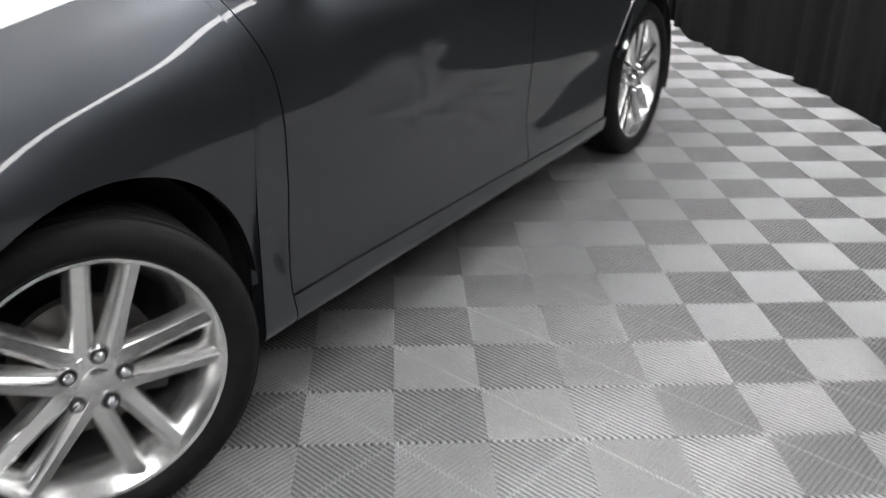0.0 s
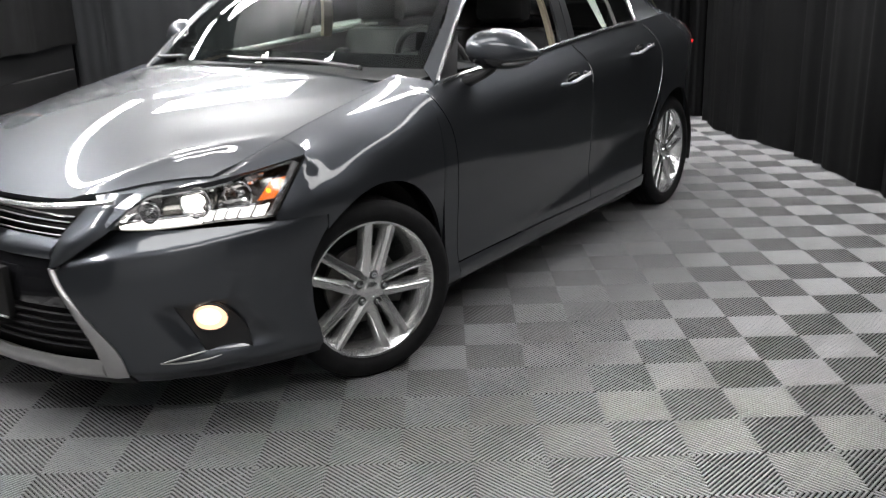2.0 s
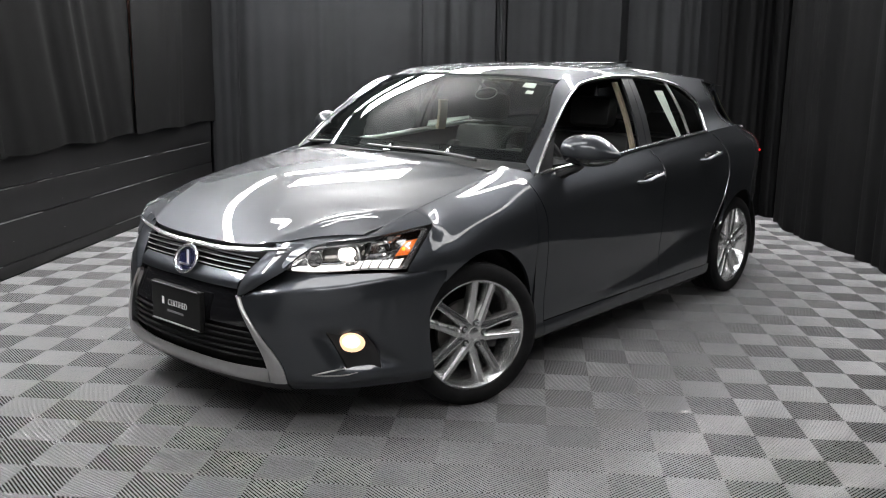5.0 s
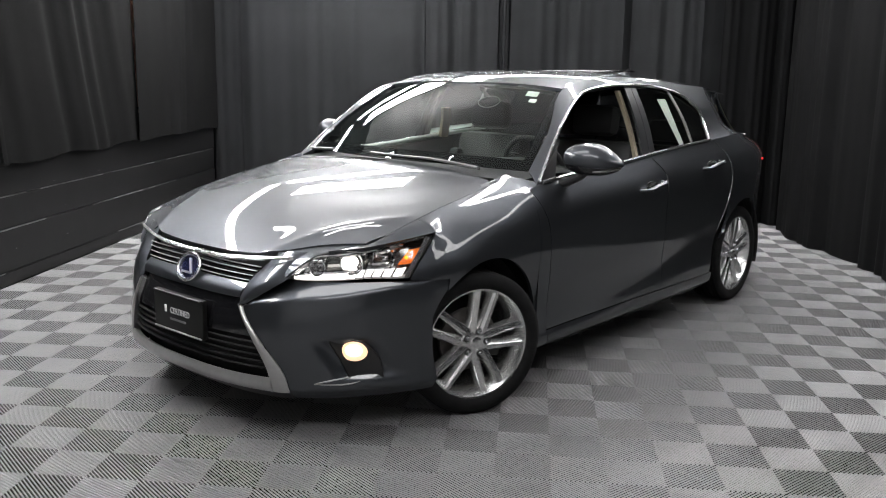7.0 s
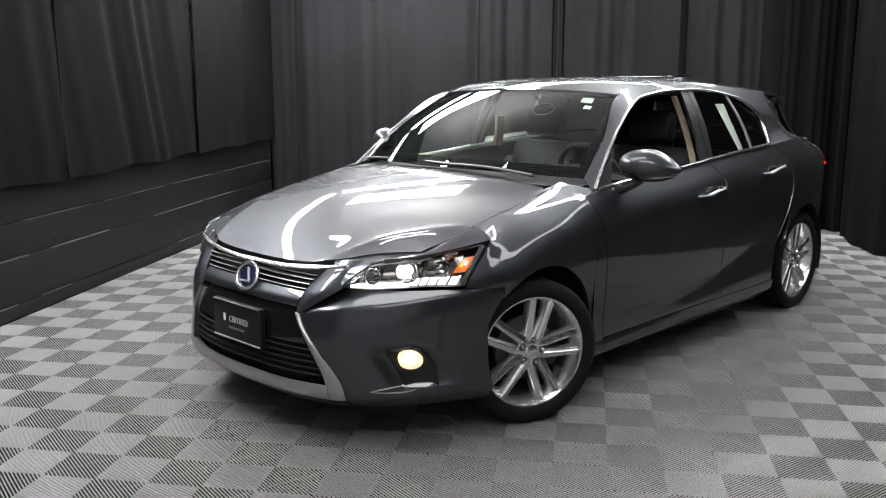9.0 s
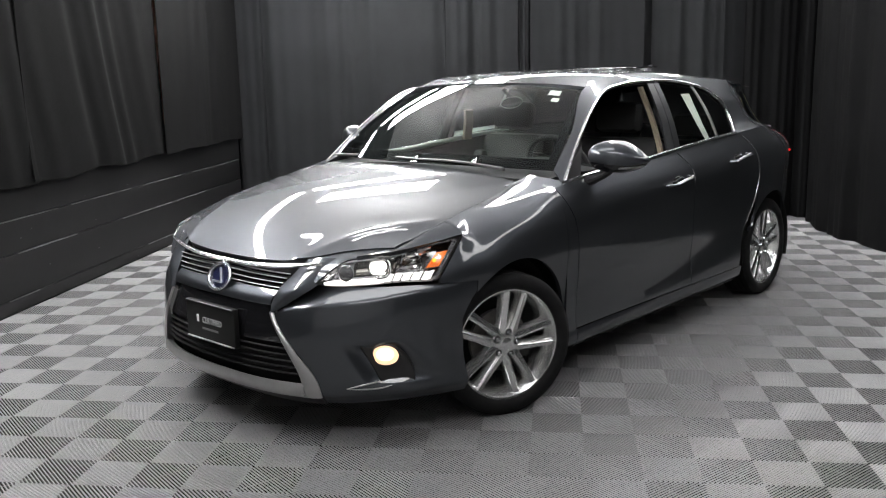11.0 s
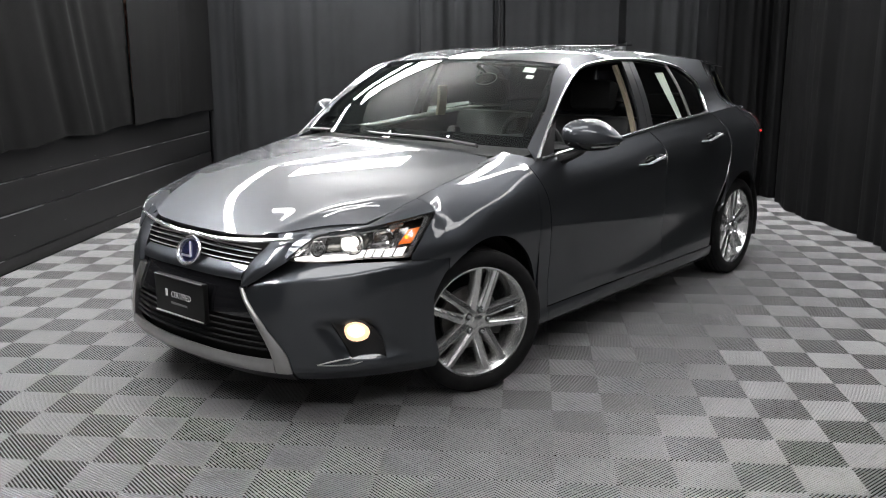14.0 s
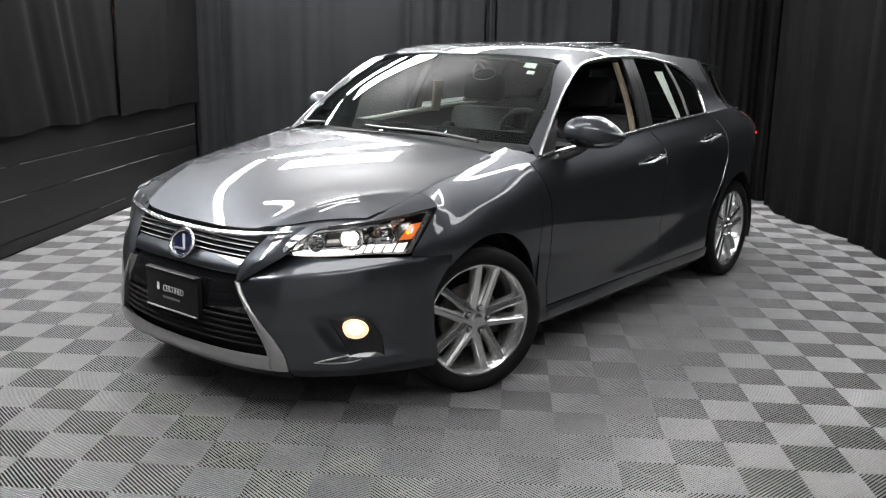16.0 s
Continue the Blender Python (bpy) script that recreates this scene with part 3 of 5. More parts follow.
def put(name, grid, mat=PAINT, label="", hem=0.014, towards=INSIDE, parent=None, sides=(1,), extra=()):
    """Sheets as one part; given both sides, one part for each side of the car."""
    out = []
    for s in sides:
        pieces = [sheet(g, hem, towards) for g in (grid, *extra)]
        piece = join(*pieces)
        out.append(part(name, piece if s > 0 else flip(piece), mat, parent or car, label, angle=40))
    return out


HOOD = hood_grid()
put("hood", HOOD, hem=0.02)
# dark gap filler between the hood's corner and the lamp
fill = [[np.array(HOOD[-1][80 - k]) * (1 - c) + (lamp_point(u, 1) + np.array([0, 0, -0.004])) * c - np.array([0.003, 0, 0.005]) * (1 - c) for k, u in zip(range(16, -1, -1), np.linspace(0.0, 0.62, 17))] for c in np.linspace(0, 1, 4)]
put("lamp_gap_filler", fill, PAINT, sides=(1, -1), hem=0.004)
heel = [[body(2.42 - (0.30 - 0.13 * c) * t, 6.9 + 1.2 * c) - np.array([0, 0, 0.004]) for c in np.linspace(0, 1, 8)] for t in np.linspace(0, 1, 8)]
put("front_fender", fender_grid(), sides=(1, -1), extra=(wing_nose(), wing_front(), heel), hem=0.016)
doors = put("front_door", side_panel(lambda z: SEAM_M(z) + 0.002, lambda z: SEAM_F(z) - 0.002, 0.258, 7.0), sides=(1, -1))
rear_doors = put("rear_door", side_panel(lambda z: SEAM_R(z) + 0.003, lambda z: SEAM_M(z) - 0.002, 0.258, 7.0), sides=(1, -1))
put("rear_quarter_panel", quarter_grid(), sides=(1, -1))
put("side_skirt", side_panel(lambda z: 0.43, lambda z: SEAM_F(z) - 0.002, 0.16, 2.0 - 0.1, rows=7), sides=(1, -1))

# greenhouse
RAIL = [(2.13, 0.722, 0.962), (1.95, 0.690, 1.110), (1.625, 0.568, 1.325), (1.45, 0.583, 1.364), (1.2, 0.592, 1.378), (0.8, 0.590, 1.368), (0.4, 0.580, 1.341), (0.0, 0.54, 1.322), (-0.40, 0.45, 1.290)]
LIGHT_LINE = [(2.175, 0.798, 0.912), (1.985, 0.742, 1.075), (1.82, 0.698, 1.20), (1.67, 0.668, 1.288), (1.43, 0.648, 1.332), (1.17, 0.642, 1.342), (0.79, 0.645, 1.325), (0.52, 0.662, 1.272), (0.38, 0.685, 1.205)]
rail, line = track(RAIL[:7], 48), track(LIGHT_LINE, 48)
bulge = lambda a, b, n, out: [[(p * (1 - c) + q * c) + np.array([0, 0.55, 0.45]) * out * 4 * c * (1 - c) for c in np.linspace(0, 1, n)] for p, q in zip(a, b)]
put("roof_rail", bulge(rail, line, 7, 0.003), sides=(1, -1), hem=0.02)


def roof_grid():
    mid = spl((-0.42, 1.302), (-0.2, 1.336), (0.1, 1.368), (0.5, 1.398), (0.9, 1.408), (1.25, 1.405), (1.5, 1.385), (1.66, 1.350))
    ry, rz = spl(*sorted([(p[0], p[1]) for p in RAIL[2:]])), spl(*sorted([(p[0], p[2]) for p in RAIL[2:]]))
    grid = []
    for t in np.linspace(0, 1, 36):
        row = []
        for c in np.linspace(-1, 1, 25):
            a = abs(c)
            x = -0.40 + 2.05 * t + 0.045 * (1 - a * a) * t ** 6 - 0.03 * (1 - a * a) * (1 - t) ** 4
            y, zr, zm = ry(x) * a, rz(x), mid(x)
            row.append((x, math.copysign(y, c) if a > 1e-6 else 0, zm - (zm - zr) * a ** 2.6))
        grid.append(row)
    return grid


put("roof", roof_grid(), hem=0.02)
CORNER = [(0.38, 0.688, 1.200), (0.352, 0.705, 1.15), (0.37, 0.740, 1.09), (0.43, 0.795, 1.028)]


def c_pillar():
    """The broad rear pillar between the window corner, the roof's edge, the tailgate and the rear wing."""
    left = track([RAIL[6], (0.395, 0.636, 1.272)] + CORNER, 24)
    right = track([RAIL[8], (-0.385, 0.466, 1.18), (-0.345, 0.51, 1.075), tuple(body(-0.345, 7.0))], 24)
    top, low = track(RAIL[6:9], 24), [body(x, 7.0) for x in np.linspace(0.43, -0.345, 24)]
    right[-1], left[-1] = low[-1], low[0]
    grid = []
    for i in range(24):
        u = i / 23
        row = []
        for j in range(24):
            v = j / 23
            p = left[i] * (1 - v) + right[i] * v + top[j] * (1 - u) + low[j] * u
            p = p - (top[0] * (1 - u) * (1 - v) + top[-1] * (1 - u) * v + low[0] * u * (1 - v) + low[-1] * u * v)
            row.append(p + np.array([0, 0.020, 0.008]) * math.sin(math.pi * u) * math.sin(math.pi * v))
        grid.append(row)
    return grid


PILLAR_GRID = c_pillar()
put("rear_pillar", PILLAR_GRID, sides=(1, -1), hem=0.02)
put("rear_glass_edge", np.array(PILLAR_GRID)[6:19, 19:24] + np.array([-0.003, 0.004, 0.001]), OLIVE_GLASS, "edge of the tinted rear window, olive light put in its colour", sides=(1, -1), hem=0.003)


def hatch_grid():
    """The tailgate and the rear bumper as one swept face between the pillars and the rear wings."""
    edge = track([(-0.405, 0.45, 1.288), (-0.45, 0.465, 1.20), (-0.52, 0.485, 1.11), (-0.57, 0.50, 1.055), (-0.68, 0.495, 1.01), (-0.80, 0.48, 0.985), (-0.862, 0.535, 0.93), (-0.865, 0.545, 0.60), (-0.86, 0.545, 0.24)], 36)
    mid = track([(-0.44, 0, 1.285), (-0.60, 0, 1.06), (-0.72, 0, 0.99), (-0.83, 0, 0.94), (-0.885, 0, 0.78), (-0.90, 0, 0.48), (-0.87, 0, 0.24)], 36)
    grid = []
    for e, m in zip(edge, mid):
        grid.append([(m[0] + (e[0] - m[0]) * abs(c) ** 2.4, c * e[1], m[2] + (e[2] - m[2]) * abs(c) ** 2.4) for c in np.linspace(-1, 1, 19)])
    return grid


tailgate = put("tailgate", hatch_grid(), hem=0.01)[0]
pane = np.array(hatch_grid())[2:13] + np.array([-0.004, 0, 0.004])
part("rear_glass", sheet(pane, 0), OLIVE_GLASS, tailgate, "tinted rear window with a dull olive light put in its colour")
deck = [[body(x, 7.0) * (1 - c) + np.array([xi, 0.50, z]) * c + np.array([0, 0, 0.006 * math.sin(math.pi * c)]) for c in np.linspace(0, 1, 6)] for x, xi, z in zip(np.linspace(-0.335, -0.84, 16), np.linspace(-0.35, -0.82, 16), np.linspace(1.066, 0.985, 16))]
put("rear_shoulder", deck, sides=(1, -1), hem=0.01)
lip = [[(-0.27 - 0.155 * v, c * (0.462 - 0.012 * v), 1.338 - 0.040 * v - 0.032 * abs(c) ** 2.5) for c in np.linspace(-1, 1, 15)] for v in np.linspace(0, 1, 6)]
put("roof_spoiler", lip, hem=0.035, towards=(0, 0, 0.5))


GRILLE = spl((0.20, 0.475), (0.27, 0.465), (0.40, 0.402), (0.50, 0.340), (0.53, 0.325), (0.60, 0.340), (0.68, 0.392), (0.71, 0.41))
BAR_OUT = spl((0.53, 0.365), (0.60, 0.462), (0.622, 0.492), (0.66, 0.522), (0.70, 0.552), (0.73, 0.582))


SHELF = spl((0.32, 0.523), (0.42, 0.541), (0.505, 0.554), (0.575, 0.562), (0.633, 0.568), (0.687, 0.576), (0.735, 0.587), (0.80, 0.599), (0.85, 0.602))


def bumper_grid():
    rows, cols, grid = 46, 56, []
    for i in range(rows):
        t = i / (rows - 1)
        z = 0.172 + (0.614 - 0.172) * t
        inner = GRILLE(z) + 0.018 + 0.04 * SMOOTH(0.5, 0.24, z) if z < 0.52 else BAR_OUT(z) + 0.003 if z > 0.53 else 0.366
        xe = min(ARCH_X + math.sqrt(max(ARCH ** 2 - (z - AXLE_Z) ** 2, 0)) + 0.001, 2.905 - 0.03 * SMOOTH(0.35, 0.17, z))
        lo, hi = 0.6, 0.869
        for _ in range(24):
            mid = (lo + hi) / 2
            lo, hi = (mid, hi) if nose(mid, z)[0] > xe else (lo, mid)
        outer = lo
        row = []
        for j in range(cols):
            s = 1 - (1 - j / (cols - 1)) ** 1.5
            y = inner + (outer - inner) * s
            shelf = -1.0 * max(0.0, z - SHELF(y)) * (1 - SMOOTH(0.79, 0.86, y))
            pocket = -0.024 * math.exp(-(((y - 0.700) + 0.45 * (z - 0.34)) / 0.066) ** 6) * math.exp(-((z - 0.328) / 0.074) ** 6)
            low = -0.030 * SMOOTH(0.22, 0.17, z)
            p = nose(y, z + 0.012 * SMOOTH(0.86, 1.0, s) * t, shelf + pocket + low)
            row.append(p)
        grid.append(row)
    return grid


both = (1, -1)
put("front_bumper", bumper_grid(), sides=both, hem=0.02)
bar = [[nose(GRILLE(z) + 0.004 + (BAR_OUT(z) - GRILLE(z) - 0.004) * c, z, 0.016 * math.sin(math.pi * c) - 0.35 * max(0.0, z - 0.60)) for c in np.linspace(0, 1, 9)] for z in np.linspace(0.527, 0.722, 20)]
put("grille_shoulder", bar, sides=both, hem=0.02)

# the spindle grille
grille = part("grille", sheet([[nose(c * (GRILLE(z) + 0.02), z, -0.055) for c in np.linspace(-1, 1, 31)] for z in np.linspace(0.20, 0.715, 14)], 0, INSIDE), LINER, car, "black spindle grille with chrome slats")


def slat(z, half, r, mat, name, out=0.0, flat=1.0, drop=0.0):
    path = [nose(c * half, z - drop * c * c, out) for c in np.linspace(-1, 1, 33)]
    return part(name, tube(path, r, 8, flat), mat, grille, angle=60)


for z in (0.608, 0.626, 0.644, 0.660):
    slat(z, GRILLE(z) - 0.004, 0.0030, SATIN, "slat", -0.010, 0.7)
    slat(z - 0.007, GRILLE(z) - 0.006, 0.009, GLOSS_BLACK, "slat", -0.022, 0.5)
for z in (0.288, 0.312, 0.336, 0.360, 0.384):
    slat(z, GRILLE(z) - 0.008, 0.008, RUBBER, "slat", -0.014, 0.5)
part("grille_band", sheet([[nose(c * (GRILLE(z) + 0.002), z, 0.014 * math.sin(math.pi * t) - 0.016 * t) for c in np.linspace(-1, 1, 31)] for t, z in zip(np.linspace(0, 1, 7), np.linspace(0.545, 0.600, 7))], 0.02, INSIDE), PAINT, grille, "grey painted band across the grille")
part("grille_panel", sheet([[nose(c * (GRILLE(z) - 0.004), z, -0.012) for c in np.linspace(-1, 1, 31)] for z in np.linspace(0.405, 0.542, 8)], 0.02, INSIDE), GLOSS_BLACK, grille, "gloss black panel behind the plate")
strip = [[nose(c * 0.50, 0.672 + 0.040 * c * c + d * (1 - 0.8 * abs(c) ** 5), 0.014 - 0.9 * max(0.0, d)) for c in np.linspace(-1, 1, 41)] for d in (-0.001, 0.001, 0.004, 0.008)]
part("chrome_strip", sheet(strip, 0.012, INSIDE), BRIGHT, grille, "bright chrome strip under the hood's lip")
for s in both:
    edge = [[nose(GRILLE(z) + (0.016 + 0.042 * SMOOTH(0.5, 0.24, z)) * c, z, 0.012 * math.sin(math.pi * (0.15 + 0.7 * c))) for c in np.linspace(0, 1, 6)] for z in np.linspace(0.205, 0.522, 26)]
    piece = sheet(edge, 0.03, INSIDE)
    part("grille_frame", piece if s > 0 else flip(piece), SATIN, grille, "satin silver edge of the grille")
lip_rows = [[nose(c * 0.475, 0.202 + 0.058 * t, 0.014 * math.sin(math.pi * (0.1 + 0.8 * t))) for c in np.linspace(-1, 1, 41)] for t in np.linspace(0, 1, 8)]
part("lower_lip", sheet(lip_rows, 0.03, INSIDE), SATIN, grille, "satin silver lower lip")
part("under_lip", sheet([[nose(c * 0.53, 0.20 - 0.035 * t, -0.03 * t) for c in np.linspace(-1, 1, 31)] for t in np.linspace(0, 1, 4)], 0.02, INSIDE), BLACK, grille)

# badge: a chrome ring on a dark oval with a plain slanted bar
face = Matrix.Translation((3.413, 0, 0.612)) @ Matrix.Rotation(radians(-24), 4, "Y")
ring = [(0.004, 0.068 * math.cos(w), 0.054 * math.sin(w)) for w in np.linspace(0, 2 * math.pi, 40, endpoint=False)]
badge = part("badge", tube(ring, 0.0085, 10, closed=True, up=(1, 0, 0)), BRIGHT, car, "oval chrome badge ring", m=face)
part("badge_back", join(tube([(-0.012, 0, 0), (0.0, 0, 0)], 0.001, 6), ([(0.0, 0.064 * math.cos(w), 0.050 * math.sin(w)) for w in np.linspace(0, 2 * math.pi, 32, endpoint=False)], [tuple(range(32))])), BADGE_BLUE, badge, "dark blue oval", angle=60)
part("badge_mark", join(tube([(0.003, -0.010, 0.034), (0.003, 0.022, -0.022)], 0.0045, 6), tube([(0.003, 0.022, -0.022), (0.003, -0.036, -0.022)], 0.0045, 6)), SATIN, badge, "plain chrome bars")

# plate holder
PLATE_BLACK = material("matt_black_plate", (0.008, 0.008, 0.008), 0.5, spec=0.2)
bm = bmesh.new()
box(bm, (3.452, -0.168, 0.352), (3.476, 0.168, 0.512), 0.006)
plate = part("plate_holder", bm, PLATE_BLACK, car, "black plate with white lettering")
for z, r in ((0.508, 0.005), (0.357, 0.005)):
    part("plate_frame", tube([(3.478, -0.160, z), (3.478, 0.160, z)], r, 8, 0.6), SATIN if z < 0.4 else METAL_DARK, plate)
WHITE_INK = material("white_print", (0.75, 0.75, 0.75), 0.6)
GREY_INK = material("grey_print", (0.12, 0.12, 0.12), 0.6)
font = bpy.data.curves.new("lettering", "FONT")
font.body, font.size, font.align_x, font.extrude = "CERTIFIED", 0.036, "CENTER", 0.0006
font.offset = -0.0006
holder = bpy.data.objects.new("lettering_source", font)
scene.collection.objects.link(holder)
bpy.context.view_layer.update()
text_me = bpy.data.meshes.new_from_object(holder.evaluated_get(bpy.context.evaluated_depsgraph_get()))
bpy.data.objects.remove(holder)
text_me.materials.clear()
text_me.materials.append(WHITE_INK)
letters = new("lettering", text_me)
letters.parent = plate
letters.matrix_basis = Matrix.Translation((3.4772, 0.016, 0.426)) @ Matrix(((0, 0, 1, 0), (0.80, 0, 0, 0), (0, 1, 0, 0), (0, 0, 0, 1)))
bm = bmesh.new()
box(bm, (3.4765, -0.090, 0.426), (3.478, -0.076, 0.455))
part("printed_mark", bm, WHITE_INK, plate, smooth=False)
bm = bmesh.new()
box(bm, (3.4765, -0.055, 0.398), (3.4775, 0.055, 0.407))
part("printed_bar", bm, GREY_INK, plate, smooth=False)

# fog lamps
for s in both:
    n = Vector((0.80, 0.58, -0.02)).normalized()
    c = nose(0.704, 0.362, -0.007)
    m = Matrix.Translation((c[0], s * c[1], c[2])) @ Vector((n[0], s * n[1], n[2])).to_track_quat("Z", "Y").to_matrix().to_4x4()
    bm = bmesh.new()
    bmesh.ops.create_uvsphere(bm, u_segments=24, v_segments=12, radius=1)
    bmesh.ops.transform(bm, matrix=Matrix.Diagonal((0.052, 0.039, 0.012, 1)), verts=bm.verts)
    lamp = part("fog_lamp", bm, FOG, car, "lit warm white fog lamp", m=m)
    bm = bmesh.new()
    bmesh.ops.create_uvsphere(bm, u_segments=20, v_segments=10, radius=1)
    bmesh.ops.transform(bm, matrix=Matrix.Translation((0, 0.004, 0.006)) @ Matrix.Diagonal((0.036, 0.027, 0.009, 1)), verts=bm.verts)
    part("bulb", bm, FOG_BULB, lamp, "glowing bulb")
    ring = [(0.054 * math.cos(w), 0.041 * math.sin(w), -0.002) for w in np.linspace(0, 2 * math.pi, 28, endpoint=False)]
    part("bezel", tube(ring, 0.005, 6, closed=True), BLACK, lamp)
    left, right = spl((0.272, 0.692), (0.35, 0.668), (0.420, 0.640)), spl((0.258, 0.764), (0.35, 0.752), (0.415, 0.722))
    insert = [[nose(left(z) * (1 - u) + right(z) * u, z - 0.012 * u, -0.017 + 0.012 * (2 * u - 1) ** 4) for u in np.linspace(0, 1, 10)] for z in np.linspace(0.264, 0.415, 10)]
    piece = sheet(insert, 0.01, INSIDE)
    part("fog_insert", piece if s > 0 else flip(piece), BLACK, car, "black plastic fog lamp recess")
    for ends in (((0.606, 0.241), (0.650, 0.254), (0.690, 0.264)), ((0.606, 0.240), (0.650, 0.237), (0.700, 0.240), (0.715, 0.246))):
        piece = tube(track([nose(y, z, 0.002) for y, z in ends], 14), [0.0012 + 0.0022 * math.sin(math.pi * (i + 1) / 15) for i in range(14)], 6)
        part("fog_ledge", piece if s > 0 else flip(piece), SATIN, car, "thin light ledge under the fog lamp")

# headlamps
for s in both:
    keep = (lambda q: q) if s > 0 else flip
    cover = sheet([[lamp_point(u, v) for u in np.linspace(0, 1, 30)] for v in np.linspace(0, 1, 12)], 0, INSIDE)
    lamp = part("headlamp", keep(sheet([[lamp_point(u, v, -0.004 if v in (0, 1) or u in (0, 1) else -0.075) for u in np.linspace(0, 1, 24)] for v in np.linspace(0, 1, 9)], 0, INSIDE)), LAMP_DARK, car, "lit headlamp with clear cover and amber reflector")
    glass_ob = part("cover", keep(cover), CLEAR, lamp, "clear plastic cover")
    glass_ob.visible_shadow = False
    for u, v, r, lit in ((0.30, 0.46, 0.030, False), (0.60, 0.54, 0.043, True), (0.815, 0.52, 0.040, False)):
        c = lamp_point(u, v, -0.034)
        m = Matrix.Translation((c[0], s * c[1], c[2])) @ Vector((0.88, s * 0.46, 0.02)).to_track_quat("Z", "Y").to_matrix().to_4x4()
        bowl = [[(q * math.cos(w), q * math.sin(w), d) for w in np.linspace(0, 2 * math.pi, 25)] for q, d in ((r * 1.02, 0.012), (r * 1.0, 0.006), (r * 0.86, -0.012), (r * 0.5, -0.03))]
        cup = part("reflector", sheet(bowl, 0), LAMP_SILVER, lamp, "chrome reflector bowl", m=m)
        bm = bmesh.new()
        bmesh.ops.create_uvsphere(bm, u_segments=20, v_segments=12, radius=r * (0.44 if lit else 0.34))
        part("bulb", bm, BEAM if lit else CHROME, cup, "lit projector lens" if lit else "chrome bulb cap", m=Matrix.Translation((0, 0, -0.010)))
        ring = [(r * 1.02 * math.cos(w), r * 1.02 * math.sin(w), 0.012) for w in np.linspace(0, 2 * math.pi, 32, endpoint=False)]
        part("ring", tube(ring, 0.0035, 6, closed=True), CHROME, cup, "chrome ring")
    for (v0, v1), mat, name, out, us in (((0.02, 0.17), DAYLIGHT_LED, "running_light", -0.014, (0.06, 0.66)), ((0.84, 0.90), CHROME, "eyebrow_trim", -0.014, (0.22, 0.80)), ((0.24, 0.29), CHROME, "lower_trim", -0.022, (0.12, 0.9)), ((0.93, 0.99), LAMP_SILVER, "upper_trim", -0.006, (0.45, 0.985)), ((0.20, 0.26), LAMP_SILVER, "inner_trim", -0.020, (0.06, 0.62))):
        band = [[lamp_point(u, v0 + (v1 - v0) * v, out) for u in np.linspace(*us, 24)] for v in np.linspace(0, 1, 4)]
        part(name, keep(sheet(band, 0.01, INSIDE)), mat, lamp)
    for k in range(5):
        a, b = 0.668 + 0.060 * k, 0.720 + 0.060 * k
        cell = [[lamp_point(u + 0.006 * (v - 0.03), v, -0.014 - 0.006 * (2 * (u - a) / (b - a) - 1) ** 2) for u in np.linspace(a, b, 5)] for v in np.linspace(0.03, 0.24, 4)]
        part("led_cell", keep(sheet(cell, 0.01, INSIDE)), LED_CELL, lamp, "dimly lit clear LED cell")
    am = [[lamp_point(u + 0.05 * (v - 0.3), v, -0.010) for u in np.linspace(0.895, 0.962, 6)] for v in np.linspace(0.34, 0.70, 6)]
    part("amber_reflector", keep(sheet(am, 0.01, INSIDE)), AMBER, lamp, "amber side reflector")
    c = lamp_point(0.925, 0.50, -0.012)
    bm = bmesh.new()
    bmesh.ops.create_uvsphere(bm, u_segments=12, v_segments=8, radius=0.008)
    part("side_bulb", bm, AMBER_BULB, lamp, "lit amber bulb", m=Matrix.Translation((c[0], s * c[1], c[2])))
    for (u0, u1), (v0, v1), out in (((0.05, 0.36), (0.30, 0.80), -0.040), ((0.73, 0.87), (0.26, 0.36), -0.030), ((0.42, 0.70), (0.80, 0.90), -0.026), ((0.72, 0.88), (0.74, 0.86), -0.030)):
        shell = [[lamp_point(u0 + (u1 - u0) * a, v0 + (v1 - v0) * b, out - 0.02 * math.sin(math.pi * a) * math.sin(math.pi * b)) for a in np.linspace(0, 1, 10)] for b in np.linspace(0, 1, 6)]
        part("inner_bezel", keep(sheet(shell, 0.008, INSIDE)), LAMP_SILVER, lamp)
    rim = [[lamp_point(u, v, -0.005) for u in (0.966, 0.978, 0.990)] for v in np.linspace(0.04, 0.97, 12)]
    part("tail_trim", keep(sheet(rim, 0.008, INSIDE)), LAMP_SILVER, lamp, "bright edge at the lamp's tail")
    for u in (0.385, 0.715):
        post = [[lamp_point(u + 0.008 * c, v, -0.03) for c in (-1, 1)] for v in np.linspace(0.25, 0.85, 5)]
        part("divider", keep(sheet(post, 0.02, INSIDE)), GLOSS_BLACK, lamp)

# glass
base = track([(2.13, -0.722, 0.968), (2.285, -0.4, 0.983), (2.335, 0, 0.983), (2.285, 0.4, 0.980), (2.13, 0.722, 0.962)], 33)
top = track([(1.605, -0.552, 1.325), (1.645, -0.3, 1.347), (1.655, 0, 1.353), (1.645, 0.3, 1.347), (1.615, 0.553, 1.325)], 33)
shield = lambda c, v, out=0.0: (base[c] * (1 - v) + top[c] * v) * np.array([1, 1 + 0.035 * math.sin(math.pi * v), 1]) + np.array([0.5, 0, 0.8]) * (0.029 * math.sin(math.pi * v) + out)
ws = part("windshield", sheet([[shield(c, v) for c in range(33)] for v in np.linspace(0, 1, 18)], 0, INSIDE), WINDSHIELD, car, "raked windshield of clear glass")
ws.visible_shadow = False
